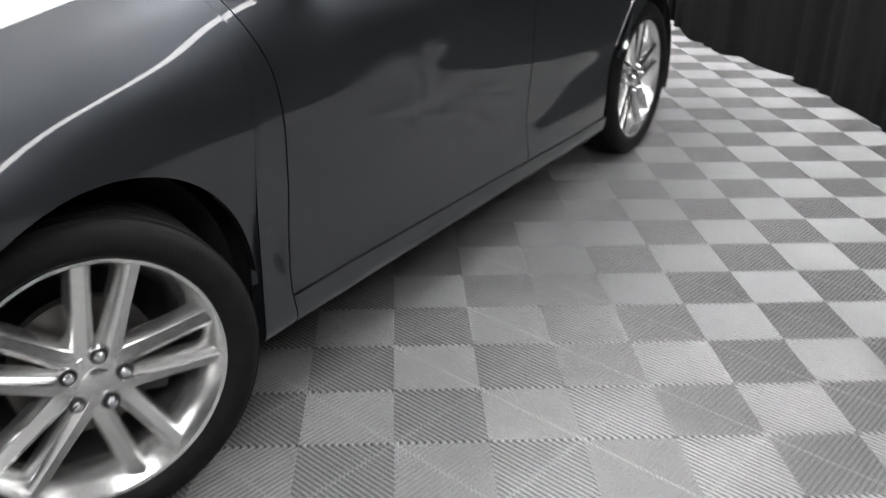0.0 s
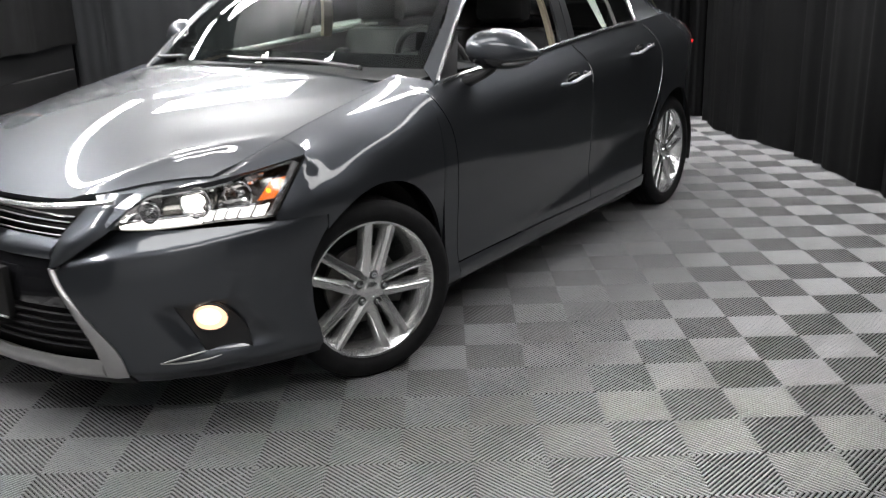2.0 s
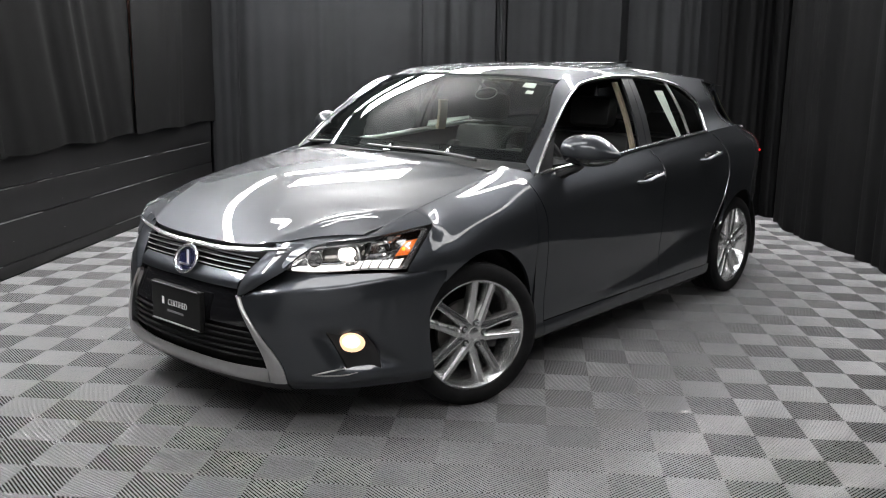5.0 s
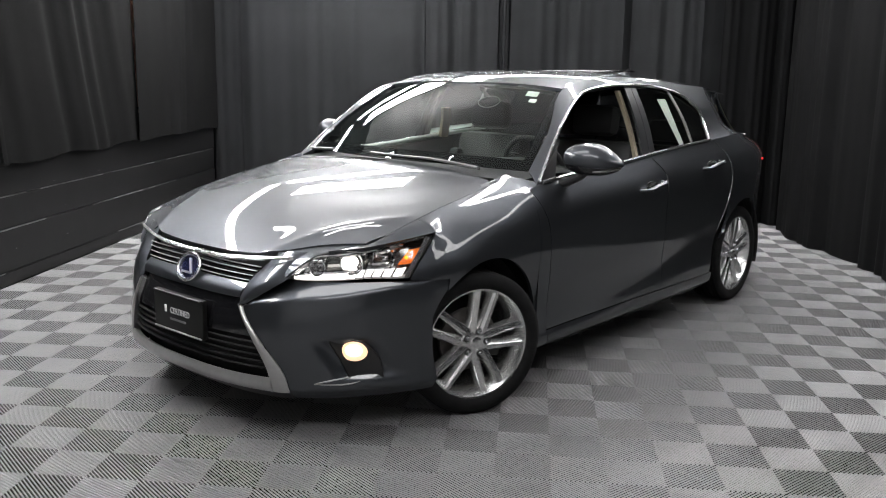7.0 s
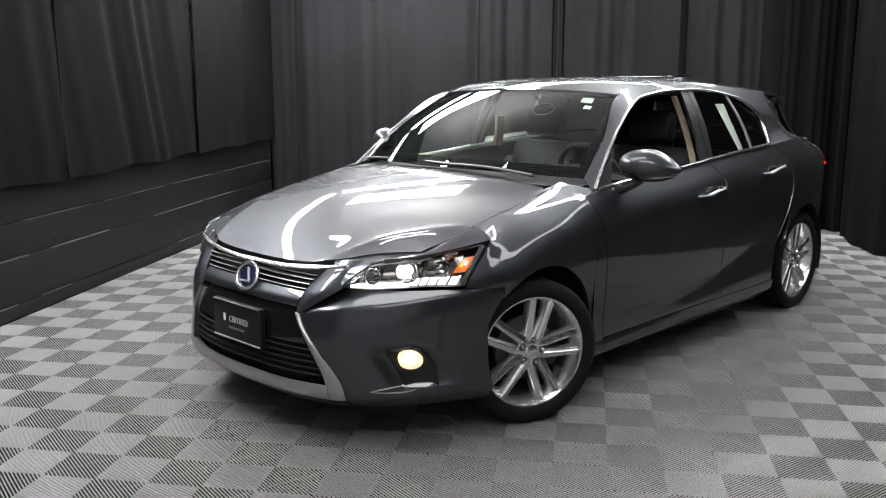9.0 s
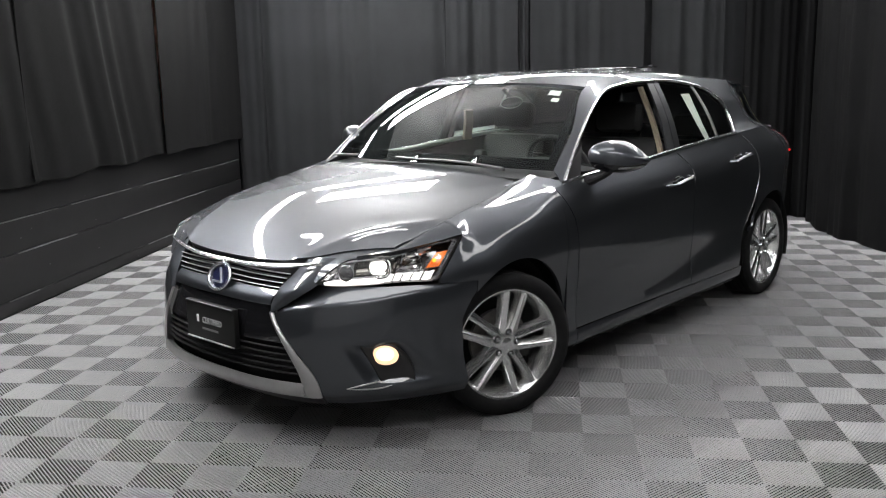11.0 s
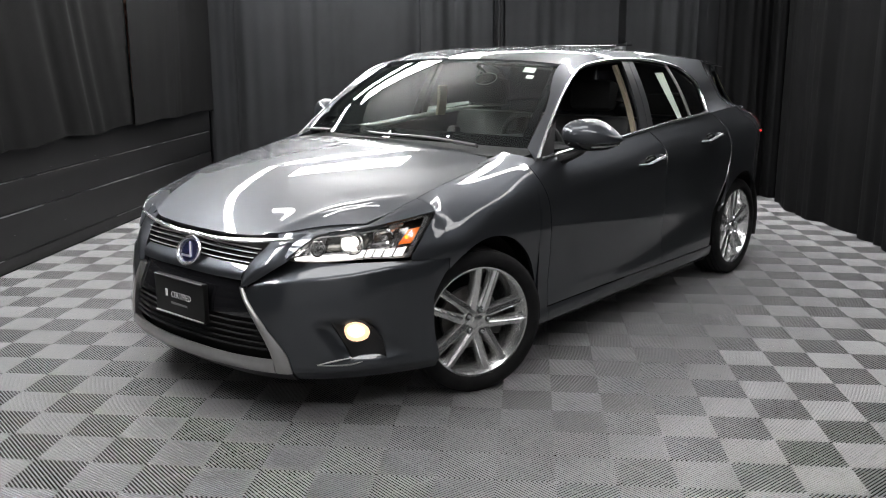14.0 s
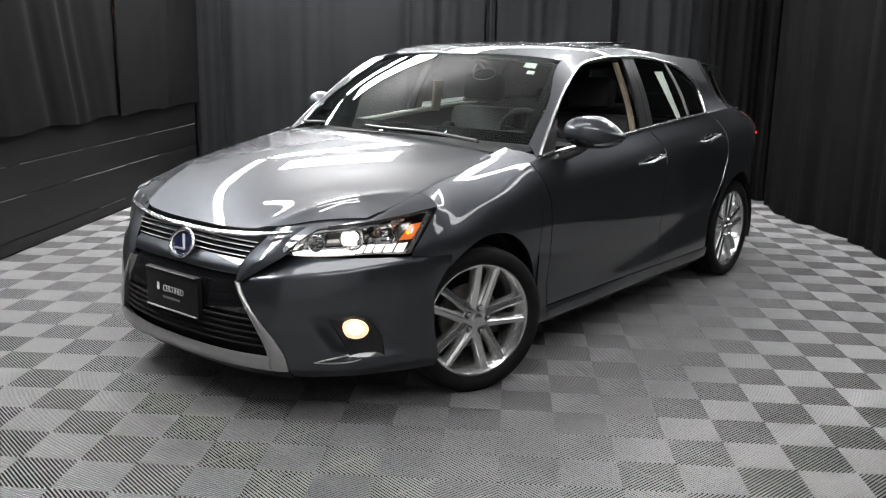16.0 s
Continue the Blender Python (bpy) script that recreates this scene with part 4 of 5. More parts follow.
for name, v0, v1 in (("lower_frit", 0.0, 0.10), ("upper_frit", 0.955, 1.0)):
    part(name, sheet([[shield(c, v, -0.004) for c in range(33)] for v in np.linspace(v0, v1, 4)], 0, INSIDE), GLOSS_BLACK, ws)
for a, b, wide in ((0, 1, 0.35), (32, 31, 0.9)):
    part("side_frit", sheet([[shield(a, v, -0.003) * (1 - c) + shield(b, v, -0.003) * c for c in (0, wide / 2, wide)] for v in np.linspace(0, 1, 16)], 0, INSIDE), GLOSS_BLACK, ws)
for c0, v0, dc, dv in ((28.0, 0.82, 0.85, 0.075), (28.6, 0.735, 0.5, 0.05)):
    row = lambda v: [shield(int(c), v, -0.006) * (1 - c % 1) + shield(int(c) + 1, v, -0.006) * (c % 1) for c in (c0 - dc, c0, c0 + dc)]
    part("sticker", sheet([row(v0), row(v0 + dv)], 0), PAPER, ws, "small white sticker")
dot = [shield(30, v, -0.004) * (1 - c) + shield(31, v, -0.004) * c for v in (0.075, 0.10) for c in (0.55, 0.75)]
part("sticker", ([tuple(p) for p in dot], [(0, 1, 3, 2)]), PAPER, ws, "tiny white mark at the foot of the glass")
cowl = [[(2.335 - 0.10 * t + 0.02 * (1 - abs(c)) - 0.05 * c * c, 0.58 * c, 0.944 - 0.018 * math.sin(math.pi * t) - 0.012 * c * c) for c in np.linspace(-1, 1, 25)] for t in np.linspace(0, 1, 5)]
part("cowl", sheet(cowl, 0.03, INSIDE), BLACK, car, "black plastic cowl")
for path in ([(2.300, 0.10, 0.985), (2.285, -0.1, 0.998), (2.255, -0.42, 0.992), (2.235, -0.62, 0.985)], [(2.290, 0.56, 0.975), (2.300, 0.30, 0.995), (2.315, 0.02, 0.998), (2.300, -0.10, 1.0)]):
    arm = part("wiper", tube(track(path, 14), [0.012 - 0.005 * i / 13 for i in range(14)], 8, 0.6), WIPER, car, "black windshield wiper")
    part("blade", tube([np.array(p) + np.array([-0.012, 0, -0.006]) for p in track(path, 14)], 0.005, 6), METAL_DARK, arm)

LL_Y, LL_Z = spl(*sorted((p[0], p[1]) for p in LIGHT_LINE)), spl(*sorted((p[0], p[2]) for p in LIGHT_LINE))


def side_window(x0, x1, x2, x3, inset=0.012, rows=10, cols=18, v0=0.0, v1=1.0):
    """Ruled between the belt (x0 to x1) and the light line (x2 to x3)."""
    grid = []
    for v in np.linspace(v0, v1, rows):
        row = []
        for c in np.linspace(0, 1, cols):
            xb, xt = x0 + (x1 - x0) * c, x2 + (x3 - x2) * c
            p = body(xb, 7.0) * (1 - v) + np.array([xt, LL_Y(xt), LL_Z(xt)]) * v
            row.append(p + np.array([0, 0.016 * math.sin(math.pi * v) - inset, 0.003]))
        grid.append(row)
    return grid


for s, door, rdoor in zip(both, doors, rear_doors):
    keep = (lambda q: q) if s > 0 else flip
    pane = part("rear_window", keep(sheet(side_window(0.66, 1.10, 0.70, 1.075), 0, INSIDE)), SIDE_GLASS, rdoor, "tinted rear side window")
    pane.visible_shadow = False
    pane = part("quarter_window", keep(sheet(side_window(0.47, 0.64, 0.42, 0.68), 0, INSIDE)), SIDE_GLASS, rdoor, "small tinted quarter window")
    pane.visible_shadow = False
    part("window_divider", keep(sheet(side_window(0.641, 0.657, 0.681, 0.697, 0.006, cols=3), 0.01, INSIDE)), SATIN, rdoor)
    part("window_pillar", keep(sheet(side_window(1.095, 1.150, 1.065, 1.115, 0.004, cols=4), 0.012, INSIDE)), PILLAR, rdoor, "dark window pillar")
    part("window_pillar", keep(sheet(side_window(1.155, 1.225, 1.12, 1.185, 0.004, cols=4), 0.012, INSIDE)), PILLAR, door, "dark window pillar")
    part("window_frame", keep(tube([np.array([x, LL_Y(x) - 0.012, LL_Z(x) - 0.012]) for x in np.linspace(1.12, 2.02, 24)], 0.011, 6)), BLACK, door)
    part("window_frame", keep(tube([np.array([x, LL_Y(x) - 0.012, LL_Z(x) - 0.012]) for x in np.linspace(0.42, 1.10, 20)], 0.011, 6)), BLACK, rdoor)
    part("chrome_trim", keep(tube([np.array([x, LL_Y(x) + 0.007, LL_Z(x) - 0.003]) for x in np.linspace(0.46, 2.16, 60)], 0.008, 8)), BRIGHT, car, "chrome line over the side windows")
    part("chrome_trim", keep(tube([body(x, 7.0) + np.array([0, 0.005, 0.006]) for x in np.linspace(0.44, 2.14, 50)], 0.007, 8, 1.3)), BRIGHT, car, "chrome line along the window sills")
    part("chrome_trim", keep(tube(track([np.array(p) + np.array([0.012, 0.006, 0]) for p in [(0.455, 0.667, 1.245)] + CORNER], 20), 0.012, 8, 0.9)), BRIGHT, car, "broad chrome at the rear window corner")
    corner = [[np.array([2.155 - 0.02 * (1 - t), 0.795, 0.915]) * (1 - c) + np.array([1.935 + (2.02 - 1.935) * (1 - t), 0.792 - 0.05 * t, 0.925 + 0.142 * t]) * c for c in np.linspace(0, 1, 5)] for t in np.linspace(0, 1, 6)]
    part("mirror_corner", keep(sheet(corner, 0.012, INSIDE)), BLACK, door, "black triangle at the mirror's foot")

    # mirror
    bm = bmesh.new()
    bmesh.ops.create_uvsphere(bm, u_segments=32, v_segments=20, radius=1)
    for v in bm.verts:
        x, y, z = v.co
        taper = 1 - 0.66 * max(0, y) ** 1.8
        z = (abs(z) ** 0.8) * (1 if z > 0 else -0.55) * taper
        x = max(x, -0.45) * (1 - 0.25 * max(0, y))
        v.co = Vector((1.935 + 0.088 * x - 0.05 * y, 0.938 + 0.122 * y, 1.008 + 0.082 * z - 0.010 * y))
    me = bm
    if s < 0:
        bmesh.ops.scale(bm, vec=(1, -1, 1), verts=bm.verts)
        bmesh.ops.translate(bm, vec=(-0.03, 0.10, 0.03), verts=bm.verts)
    mirror = part("door_mirror", bm, PAINT, car, "grey door mirror with a black foot")
    cup = bmesh.new()
    bmesh.ops.create_uvsphere(cup, u_segments=28, v_segments=16, radius=1)
    for v in cup.verts:
        x, y, z = v.co
        z = (abs(z) ** 0.7) * (0.1 if z > 0 else -1.0) * (1 - 0.30 * max(0, y) ** 2)
        x = max(x, -0.45) * (1 - 0.25 * max(0, y))
        v.co = Vector((1.935 + 0.083 * x - 0.05 * y, 0.938 + 0.112 * y, 1.000 + 0.054 * z - 0.004 * y))
    if s < 0:
        bmesh.ops.scale(cup, vec=(1, -1, 1), verts=cup.verts)
        bmesh.ops.translate(cup, vec=(-0.03, 0.10, 0.03), verts=cup.verts)
    part("mirror_base", cup, GLOSS_BLACK, mirror, "dark lower shell of the mirror")
    shift = np.array([0, 0, 0]) if s > 0 else np.array([-0.03, -0.09, 0.03])
    foot = [p + shift for p in track([(1.985, 0.80, 0.900), (1.975, 0.845, 0.918), (1.955, 0.895, 0.950), (1.945, 0.92, 0.985)], 10)]
    part("mirror_foot", keep(tube(foot, [0.045, 0.042, 0.038, 0.035, 0.034, 0.034, 0.035, 0.037, 0.04, 0.042], 12, 0.55)), BLACK, mirror)
    part("turn_lamp", keep(tube([p + shift for p in track([(2.005, 0.89, 0.974), (1.975, 0.97, 0.970), (1.895, 1.048, 0.978)], 14)], [0.003 + 0.009 * math.sin(math.pi * i / 13) for i in range(14)], 8, 0.5)), SATIN, mirror, "silver lens of the turn lamp")

    # thin bright bars that stand in for highlights along the door edges
    for seam, ob, z0, z1, r in ((SEAM_R, rdoor, 0.50, 1.015, 0.0019), (SEAM_M, door, 0.80, 0.965, 0.0017)):
        rim = [body(seam(z), k_at(seam(z), z)) + np.array([0, 0.0015, 0]) for z in np.linspace(z0, z1, 20)]
        part("edge_highlight", keep(tube(rim, r, 6)), BRIGHT, ob, "bright line that stands for the highlight on the door's edge")

    # handles
    for x0, ob, z0 in ((1.145, door, 0.842), (0.412, rdoor, 0.902)):
        y0 = body(x0 + 0.1, k_at(x0 + 0.1, z0))[1]
        path = track([(x0 - 0.005, y0 - 0.004, z0 + 0.008), (x0 + 0.02, y0 + 0.030, z0 + 0.007), (x0 + 0.11, y0 + 0.036, z0 - 0.004), (x0 + 0.20, y0 + 0.030, z0 - 0.018), (x0 + 0.225, y0 - 0.004, z0 - 0.022)], 18)
        handle = part("door_handle", keep(tube(path, [0.010 + 0.004 * math.sin(math.pi * i / 17) for i in range(18)], 10, 0.8)), PAINT, ob, "grey pull handle with a silver bar for its highlight")
        # silver bar in place of the highlight along the handle's top
        part("handle_glint", keep(tube([p + np.array([0, 0.004, 0.011]) for p in path[3:-3]], 0.0030, 6)), SATIN, handle)
        bm = bmesh.new()
        bmesh.ops.create_uvsphere(bm, u_segments=18, v_segments=8, radius=1)
        bmesh.ops.transform(bm, matrix=Matrix.Translation((x0 + 0.105, s * (y0 - 0.001), z0 - 0.012)) @ Matrix.Diagonal((0.065, 0.006, 0.032, 1)), verts=bm.verts)
        part("handle_cup", bm, GLOSS_BLACK, handle)

    # tail lamp
    tl = [[body(x, k) + np.array([0, 0.004, 0]) for x in np.linspace(-0.45, -0.72, 8)] for k in np.linspace(5.75, 6.8, 8)]
    tail = part("tail_lamp", keep(sheet(tl, 0.02, INSIDE)), RED, car, "dark red tail lamp")
    bm = bmesh.new()
    c = body(-0.51, k_at(-0.51, 0.862))
    bmesh.ops.create_uvsphere(bm, u_segments=10, v_segments=6, radius=0.009)
    bmesh.ops.translate(bm, verts=bm.verts, vec=(c[0], s * (c[1] + 0.002), c[2]))
    part("red_glint", bm, RED_SPOT, tail)

    # wheel housings
    for cx in (0.0, 2.6):
        arch = [[(cx + (ARCH + 0.006) * math.cos(w), y, AXLE_Z + (ARCH + 0.006) * math.sin(w)) for w in np.linspace(-0.3, math.pi + 0.3, 30)] for y in np.linspace(0.42, 0.835 if cx < 1 else 0.80, 4)]
        disc = [[(cx + (ARCH + 0.006) * r * math.cos(w), 0.42, AXLE_Z + (ARCH + 0.006) * r * math.sin(w)) for w in np.linspace(-0.4, math.pi + 0.4, 30)] for r in (1.0, 0.02)]
        part("arch_liner", keep(join(sheet(arch, 0), sheet(disc, 0))), LINER, car)

# roof fittings
bm = bmesh.new()
box(bm, (-0.18, -0.33, 0), (0.18, 0.33, 0.008), 0.003)
part("sunroof", bm, DARK_GLASS, car, "dark glass sunroof tilted up", m=Matrix.Translation((0.68, 0, 1.406)) @ Matrix.Rotation(radians(1.2), 4, "Y"))
fin = [[(0.17 - 0.17 * u - 0.03 * v, (0.024 * (1 - v) * math.sin(math.pi * (0.15 + 0.85 * u)) + 0.003) * c, 1.372 + 0.062 * v * (0.15 + 0.85 * u) + 0.012 * (1 - u)) for u in np.linspace(0, 1, 8)] for c, v in ((-1, 0), (-1, 0.5), (-1, 1), (1, 1), (1, 0.5), (1, 0))]
part("antenna", sheet(fin, 0), PAINT, car, "grey shark fin antenna")


# wheels
def lathe(profile, n=48):
    verts = [(r * math.cos(w), y, r * math.sin(w)) for w in np.linspace(0, 2 * math.pi, n, endpoint=False) for r, y in profile]
    k = len(profile)
    faces = [((i * k + j), (i * k + j + 1), ((i + 1) % n) * k + j + 1, ((i + 1) % n) * k + j) for i in range(n) for j in range(k - 1)]
    return verts, faces


def spoke(side, turn):
    """One bar of a split spoke from the hub to the rim, with a ridged face."""
    pts = []
    n = 9
    for i in range(n):
        t = i / (n - 1)
        r = 0.034 + 0.190 * t
        off = side * (0.0215 + 0.0215 * t)
        wide = 0.0165 + 0.0020 * t + 0.007 * (1 - t) ** 3
        lift = 0.068 + 0.010 * t ** 0.7
        for dx, dy in ((-wide - 0.004, -0.040), (-wide, -0.009), (-wide * 0.80, -0.003), (-side * wide * 0.25, 0.004), (wide * 0.80, -0.003), (wide, -0.009), (wide + 0.004, -0.040)):
            pts.append((off + dx, lift + dy, r))
    faces = [(i * 7 + j, (i + 1) * 7 + j, (i + 1) * 7 + j + 1, i * 7 + j + 1) for i in range(n - 1) for j in range(6)]
    c, s = math.cos(turn), math.sin(turn)
    return [(x * c - z * s, y, x * s + z * c) for x, y, z in pts], faces


def wheel(cx, side, steer, label, roll=0.0):
    m = Matrix.Translation((cx, side * (0.772 if cx > 1 else 0.744), AXLE_Z)) @ Matrix.Rotation(radians(-steer), 4, "Z") @ Matrix.Rotation(radians(roll), 4, "Y")
    keep = (lambda q: q) if side > 0 else flip
    lip = lathe([(0.186, -0.09), (0.188, 0.000), (0.196, 0.034), (0.211, 0.064), (0.220, 0.080), (0.225, 0.088), (0.232, 0.090), (0.2345, 0.086), (0.235, 0.075)], 72)
    hub = lathe([(0.002, 0.074), (0.036, 0.073), (0.052, 0.070), (0.064, 0.060), (0.069, 0.034), (0.069, -0.02)], 40)
    ob = part("wheel", keep(join(lip, hub)), ALLOY, car, label, angle=28, m=m)
    for k in range(5):
        for d in (-1, 1):
            part("spoke", keep(spoke(d, radians(72 * k))), ALLOY, ob, angle=28)
    tread = [(0.230, 0.080), (0.236, 0.090), (0.244, 0.098), (0.258, 0.102), (0.276, 0.100), (0.290, 0.093), (0.297, 0.083)]
    groove = []
    for y in (0.078, 0.050, 0.018, -0.018, -0.050, -0.078):
        groove += [(0.3, y + 0.004), (0.3, y + 0.0035), (0.293, y + 0.003), (0.293, y - 0.003), (0.3, y - 0.0035)]
    part("tyre", keep(lathe(tread + groove + [(0.297, -0.083), (0.290, -0.093), (0.258, -0.102), (0.222, -0.085)], 96)), RUBBER, ob, "black low-profile tyre", angle=30)
    part("barrel", keep(lathe([(0.210, -0.088), (0.06, -0.09)], 48)), LINER, ob)
    part("brake_disc", keep(lathe([(0.075, 0.008), (0.132, 0.008), (0.132, -0.014), (0.075, -0.014)], 48)), STEEL, ob, "steel brake disc")
    part("centre_cap", keep(lathe([(0.001, 0.0785), (0.022, 0.0775), (0.027, 0.075), (0.028, 0.070)], 28)), ALLOY, ob)
    for k in range(5):
        w = radians(90 + 72 * k)
        x, z = 0.050 * math.cos(w), 0.050 * math.sin(w)
        # black dish laid on the hub for the shade in each nut's recess
        bowl = lathe([(0.0150, 0.0735), (0.0140, 0.0725), (0.0005, 0.0722)], 16)
        nut = lathe([(0.001, 0.088), (0.006, 0.087), (0.0092, 0.082), (0.0102, 0.070)], 12)
        part("lug_shade", keep(([(a + x, b + 0.0016, c + z) for a, b, c in bowl[0]], bowl[1])), BLACK, ob)
        part("lug_nut", keep(([(a + x, b, c + z) for a, b, c in nut[0]], nut[1])), CHROME, ob)
    bm = bmesh.new()
    box(bm, (-0.150, -0.05, -0.055), (-0.070, 0.03, 0.055), 0.01)
    if side < 0:
        bmesh.ops.scale(bm, vec=(1, -1, 1), verts=bm.verts)
    part("brake_caliper", bm, METAL_DARK, ob)
    return ob


wheel(2.6, 1, 22, "silver split-spoke front wheel turned inward", -12.5)
wheel(2.6, -1, 22, "silver split-spoke front wheel")
wheel(0.0, 1, 0, "silver split-spoke rear wheel")
wheel(0.0, -1, 0, "silver split-spoke rear wheel")

# underside and cabin
bm = bmesh.new()
box(bm, (-0.62, -0.42, 0.19), (3.15, 0.42, 0.30), 0.03)
box(bm, (0.45, -0.80, 0.185), (2.15, 0.80, 0.27), 0.02)
box(bm, (2.15, -0.41, 0.30), (3.20, 0.41, 0.60), 0.05)
box(bm, (2.12, -0.78, 0.25), (2.19, 0.78, 0.92), 0.01)
box(bm, (-0.62, -0.41, 0.28), (0.30, 0.41, 0.62), 0.05)
part("underbody", bm, LINER, car, "black underside")
for s in both:
    trim = [[np.array([x, s * (body(x, 7.0)[1] - 0.05 - 0.03 * t), 0.30 + (BELT_Z(x) - 0.31) * (1 - t)]) for x in np.linspace(0.35, 2.1, 14)] for t in np.linspace(0, 1, 5)]
    part("door_trim", sheet(trim, 0.02), SEAT, car)
dash = [[(2.30 - 0.62 * t - 0.05 * (c * c) * (1 - t), 0.74 * c, 0.945 + 0.015 * math.sin(math.pi * t) + (0.03 * math.exp(-((c - 0.5) / 0.2) ** 2) * SMOOTH(0.45, 0.9, t)) - 0.02 * c * c) for c in np.linspace(-1, 1, 31)] for t in np.linspace(0, 1, 14)]
front = [[(1.68 - 0.06 * t, 0.74 * c, 0.945 - 0.35 * t + (0.03 * math.exp(-((c - 0.5) / 0.2) ** 2) * (1 - t))) for c in np.linspace(-1, 1, 31)] for t in np.linspace(0, 1, 6)]
part("dashboard", join(sheet(dash, 0), sheet(front, 0)), DASH, car, "dark grey dashboard")
ring = [(0, 0.185 * math.cos(w), 0.185 * math.sin(w)) for w in np.linspace(0, 2 * math.pi, 36, endpoint=False)]
sw = part("steering_wheel", tube(ring, 0.015, 8, closed=True, up=(1, 0, 0)), SEAT, car, "black leather steering wheel", m=Matrix.Translation((1.57, 0.37, 0.90)) @ Matrix.Rotation(radians(24), 4, "Y"))
part("wheel_hub", join(tube([(0.02, -0.17, 0.0), (0.02, 0.17, 0.0)], 0.022, 8, 0.6), tube([(0.02, 0, 0.02), (0.02, 0, -0.17)], 0.02, 8), tube([(0.05, 0, 0), (-0.005, 0, -0.01)], [0.07, 0.055], 14)), DASH, sw)


def seat_mesh(half, x, z_top, rake=0.22):
    bm = bmesh.new()
    box(bm, (x - 0.02, -half, 0.36), (x + 0.50, half, 0.52), 0.05)
    back_m = Matrix.Translation((x, 0, 0.46)) @ Matrix.Rotation(-rake, 4, "Y")
    box(bm, (-0.12, -half, 0.0), (0.02, half, z_top - 0.46), 0.055, back_m)
    box(bm, (-0.09, -half - 0.01, 0.08), (0.07, -half + 0.07, z_top - 0.58), 0.03, back_m)
    box(bm, (-0.09, half - 0.07, 0.08), (0.07, half + 0.01, z_top - 0.58), 0.03, back_m)
    return bm


for y in (0.37, -0.37):
    seat = part("front_seat", seat_mesh(0.25, 1.12, 1.05), SEAT, car, "black leather front seat", m=Matrix.Translation((0, y, 0)))
    bm = bmesh.new()
    box(bm, (-0.055, -0.135, 0.0), (0.055, 0.135, 0.17), 0.04, Matrix.Translation((1.00, 0, 1.055)) @ Matrix.Rotation(-0.15, 4, "Y"))
    part("headrest", bm, SEAT, seat)
seat = part("rear_seat", seat_mesh(0.62, 0.28, 0.98), SEAT, car, "black rear bench seat")
for y in (-0.4, 0.4):
    bm = bmesh.new()
    box(bm, (-0.05, -0.12, 0.0), (0.05, 0.12, 0.14), 0.035, Matrix.Translation((0.16, y, 0.98)))
    part("headrest", bm, SEAT, seat)
for s in both:
    wide, back, lo, hi = (0.026, 0.0, 0.0, 1.0) if s > 0 else (0.070, 0.10, 0.34, 0.78)
    post = [[(1.192 - back - 0.085 * t - 0.03 * math.sin(math.pi * t) + wide * c, s * (0.628 + 0.10 * t), 1.31 - 0.42 * t) for c in (0, 0.5, 1)] for t in np.linspace(lo, hi, 8)]
    part("pillar_trim", sheet(post, 0.02), BEIGE, car, "beige pillar trim")
    if s < 0:
        ledge = [body(x, 7.0) * np.array([1, s, 1]) + np.array([0, -0.045 * s, 0.004]) for x in np.linspace(0.55, 2.05, 24)]
        part("window_ledge", tube(ledge, [0.010 + 0.010 * math.sin(math.pi * i / 23) for i in range(24)], 8, 0.8), LEDGE, car, "pale grey ledge inside the window")
    visor = [[(1.62 - 0.15 * t, s * (0.13 + 0.38 * c), 1.318 + 0.022 * t - 0.02 * c) for c in np.linspace(0, 1, 4)] for t in (0, 1)]
    part("sun_visor", sheet(visor, 0.012), DASH, car)
liner = [[(1.60 - 1.9 * t, 0.56 * c, 1.330 + 0.045 * math.sin(math.pi * (0.12 + 0.75 * t)) - 0.035 * c * c - 0.09 * max(0, t - 0.6)) for c in np.linspace(-1, 1, 9)] for t in np.linspace(0, 1, 12)]
part("headliner", sheet(liner, 0), DASH, car)
bm = bmesh.new()
bmesh.ops.create_uvsphere(bm, u_segments=28, v_segments=14, radius=1)
bmesh.ops.transform(bm, matrix=Matrix.Diagonal((0.014, 0.066, 0.028, 1)), verts=bm.verts)
rv = part("rear_view_mirror", bm, GLOSS_BLACK, car, "black rear-view mirror with a pale rim", m=pose(1.56, 0.05, 1.238, 10, 8, 10))
rim = [(0.004, 0.067 * math.cos(w), 0.029 * math.sin(w)) for w in np.linspace(0, 2 * math.pi, 36, endpoint=False)]
part("mirror_rim", tube(rim, 0.0022, 6, closed=True, up=(1, 0, 0)), LEDGE, rv)
part("mirror_stem", tube([(0.0, 0, 0.03), (0.07, 0, 0.085)], 0.009, 8), BLACK, rv)
paper = [[(0.83 - 0.10 * c - 0.08 * t, 0.655 + 0.115 * t, 1.262 - 0.25 * t) for c in (0, 1 - 0.45 * t)] for t in np.linspace(0, 1, 5)]
part("window_sheet", sheet(paper, 0), PAPER, car, "white paper sheet behind the rear side window")


# a small white tag on the top of the board wall
bm = bmesh.new()
box(bm, (-0.012, -0.035, 0.0), (0.012, 0.035, 0.022), 0.003)
tagged(part("tag", bm, PAPER, m=pose(-3.955, 3.98, 0.8006, 0, 0, 8)), "small white paper tag on the board wall's top edge", "tag")


# ---- the floor of ribbed tiles, last because it has the most pieces ----
floor = thing("floor", "grey ribbed plastic floor tiles in a chequered weave", "floor", kind="structure")
PITCH = CELL * math.sqrt(2) / 24


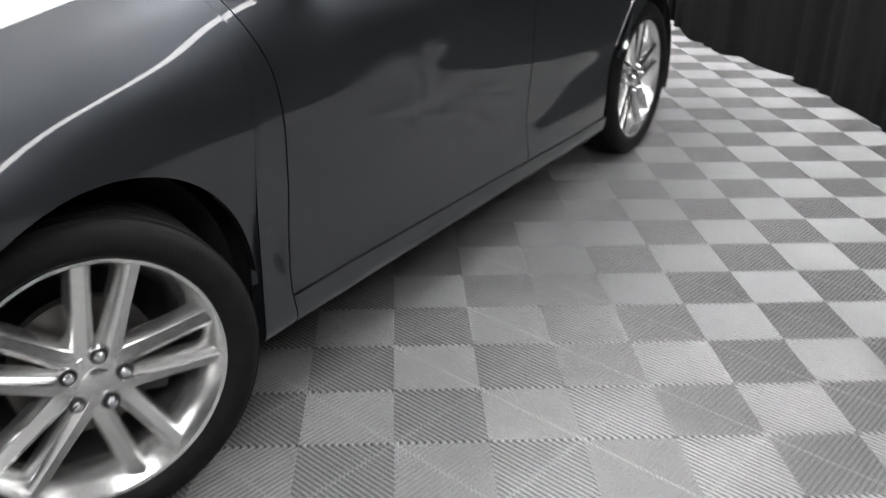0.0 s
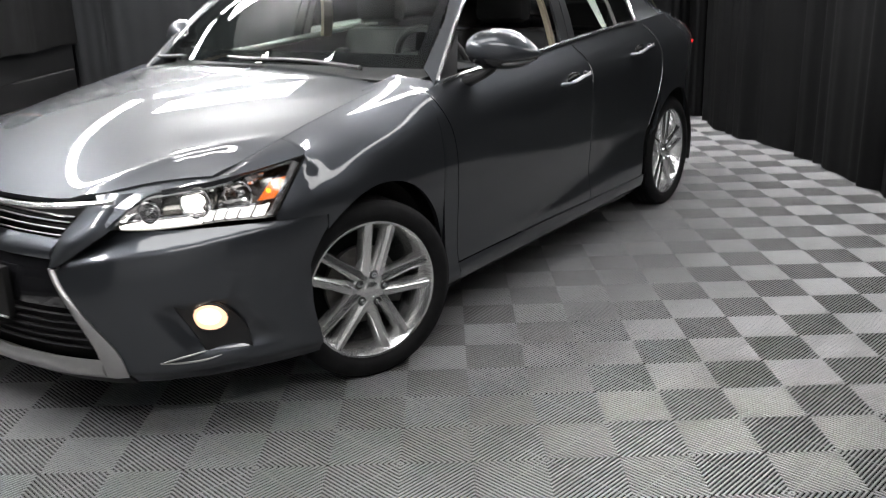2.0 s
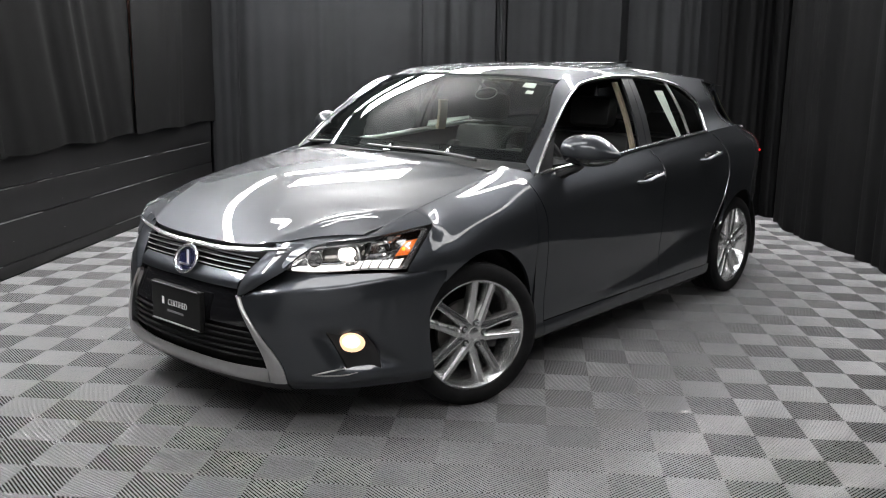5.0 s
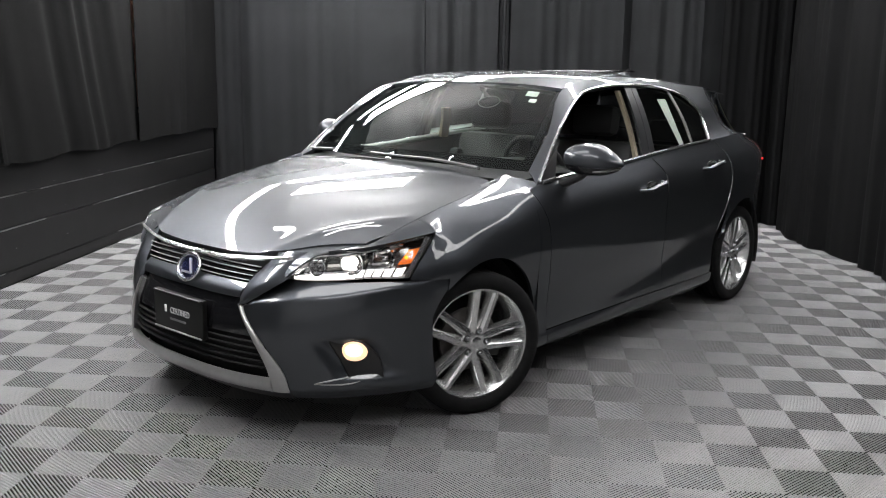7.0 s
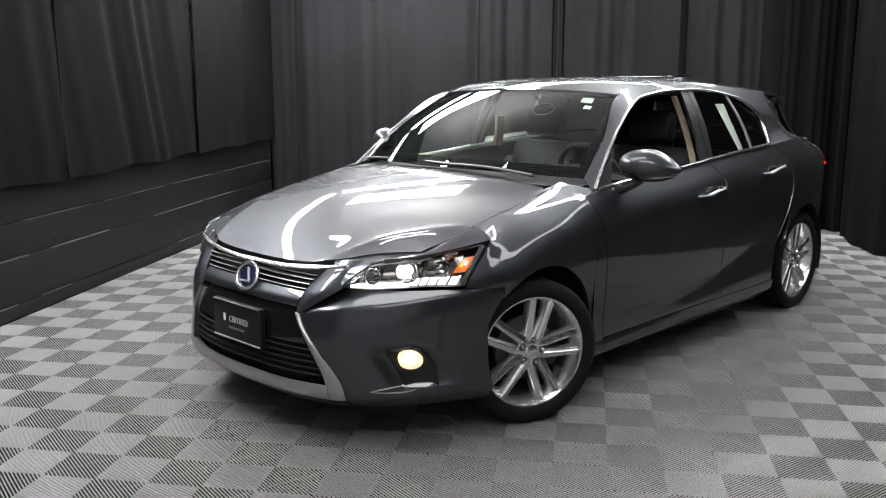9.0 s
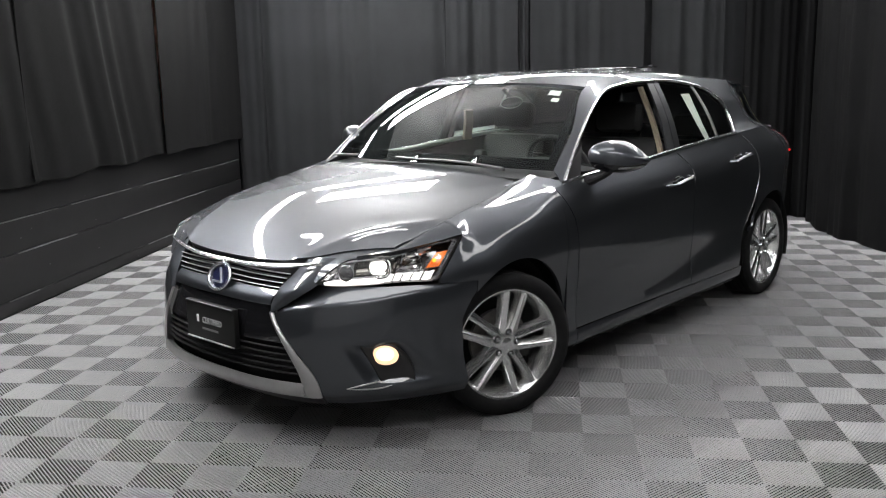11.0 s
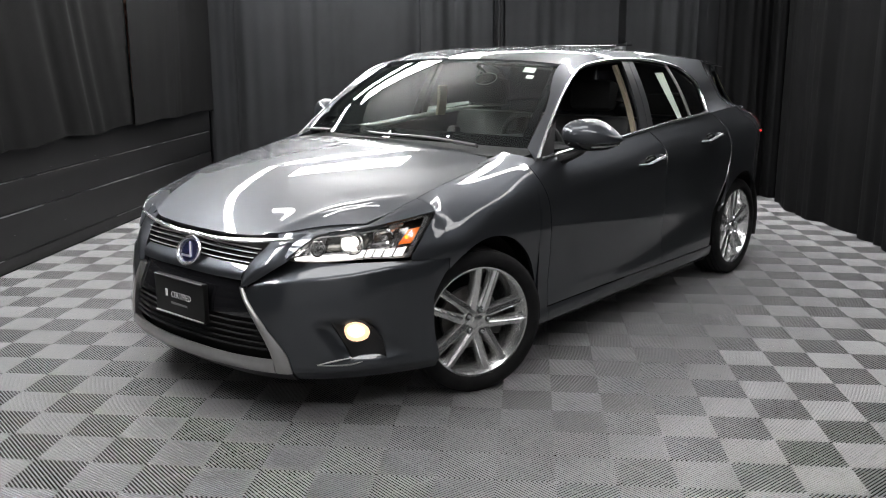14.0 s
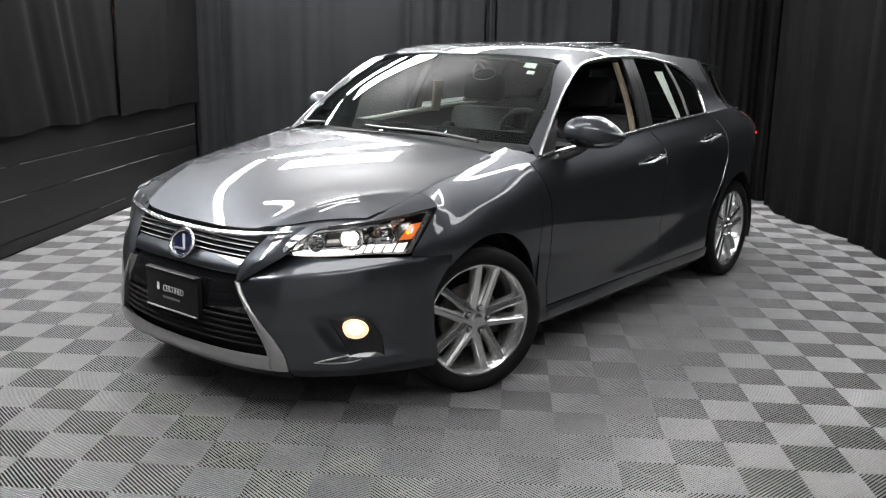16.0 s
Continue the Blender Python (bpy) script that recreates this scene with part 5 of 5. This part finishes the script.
PROFILE = ((-1.0, -1.05), (-1.0, -0.50), (-0.93, -0.24), (-0.75, -0.09), (-0.42, -0.02), (0.0, 0.0), (0.42, -0.02), (0.75, -0.09), (0.93, -0.24), (1.0, -0.50), (1.0, -1.05))


def ribs(x0, y0, falling, verts, faces, half=0.258):
    """The parallel round-topped ribs of one square, cut at its edges."""
    for n in range(24):
        c = (n + 0.5) * PITCH * math.sqrt(2)
        i = len(verts)
        for d, z in PROFILE:
            s = min(max(c + d * half * PITCH * math.sqrt(2), 0.0005), 2 * CELL - 0.0005)
            a, b = max(0.0, s - CELL), min(CELL, s)
            for p in ((a, s - a), (b, s - b)):
                verts.append((x0 + (p[0] if falling else CELL - p[0]), y0 + p[1], z * half * PITCH))
        for k in range(len(PROFILE) - 1):
            j = i + 2 * k
            q = (j, j + 1, j + 3, j + 2)
            faces.append(q if falling else q[::-1])


def tile_mesh(cells):
    verts, faces = [], []
    for x, y, even in cells:
        ribs(x, y, even, verts, faces)
        # the strut under the ribs, along the other diagonal, a little below the top
        w = 0.0011
        a, b = ((0.004, 0.004), (CELL - 0.004, CELL - 0.004)) if even else ((CELL - 0.004, 0.004), (0.004, CELL - 0.004))
        s = -1 if even else 1
        i = len(verts)
        verts += [(x + a[0] - w * 1, y + a[1] - s * w, -0.0020), (x + a[0] + w, y + a[1] + s * w, -0.0020), (x + b[0] + w, y + b[1] + s * w, -0.0020), (x + b[0] - w, y + b[1] - s * w, -0.0020)]
        faces += [(i, i + 1, i + 2, i + 3) if even else (i + 3, i + 2, i + 1, i)]
    return verts, faces


block = [(-CELL, -CELL, True), (0, -CELL, False), (-CELL, 0, False), (0, 0, True)]
TILE_ME = mesh_from("tile", *tile_mesh(block), TILE, True, 70)
near, rest = [], []
for i in range(-10, 5):
    for j in range(-13, 15):
        (near if -6 <= i <= 4 and -3 <= j <= 13 and not (i < -4 and j > 11) else rest).append((i, j))
for i, j in near:
    ob = new("tile", TILE_ME)
    ob.parent = floor
    ob.location = (0.4 * i + 0.2, 0.4 * j + 0.2, 0)
if rest:
    part("outer_tiles", tile_mesh([(0.4 * i + 0.2 + x, 0.4 * j + 0.2 + y, e) for i, j in rest for x, y, e in block]), TILE, floor, angle=70)["kind"] = "stuff"
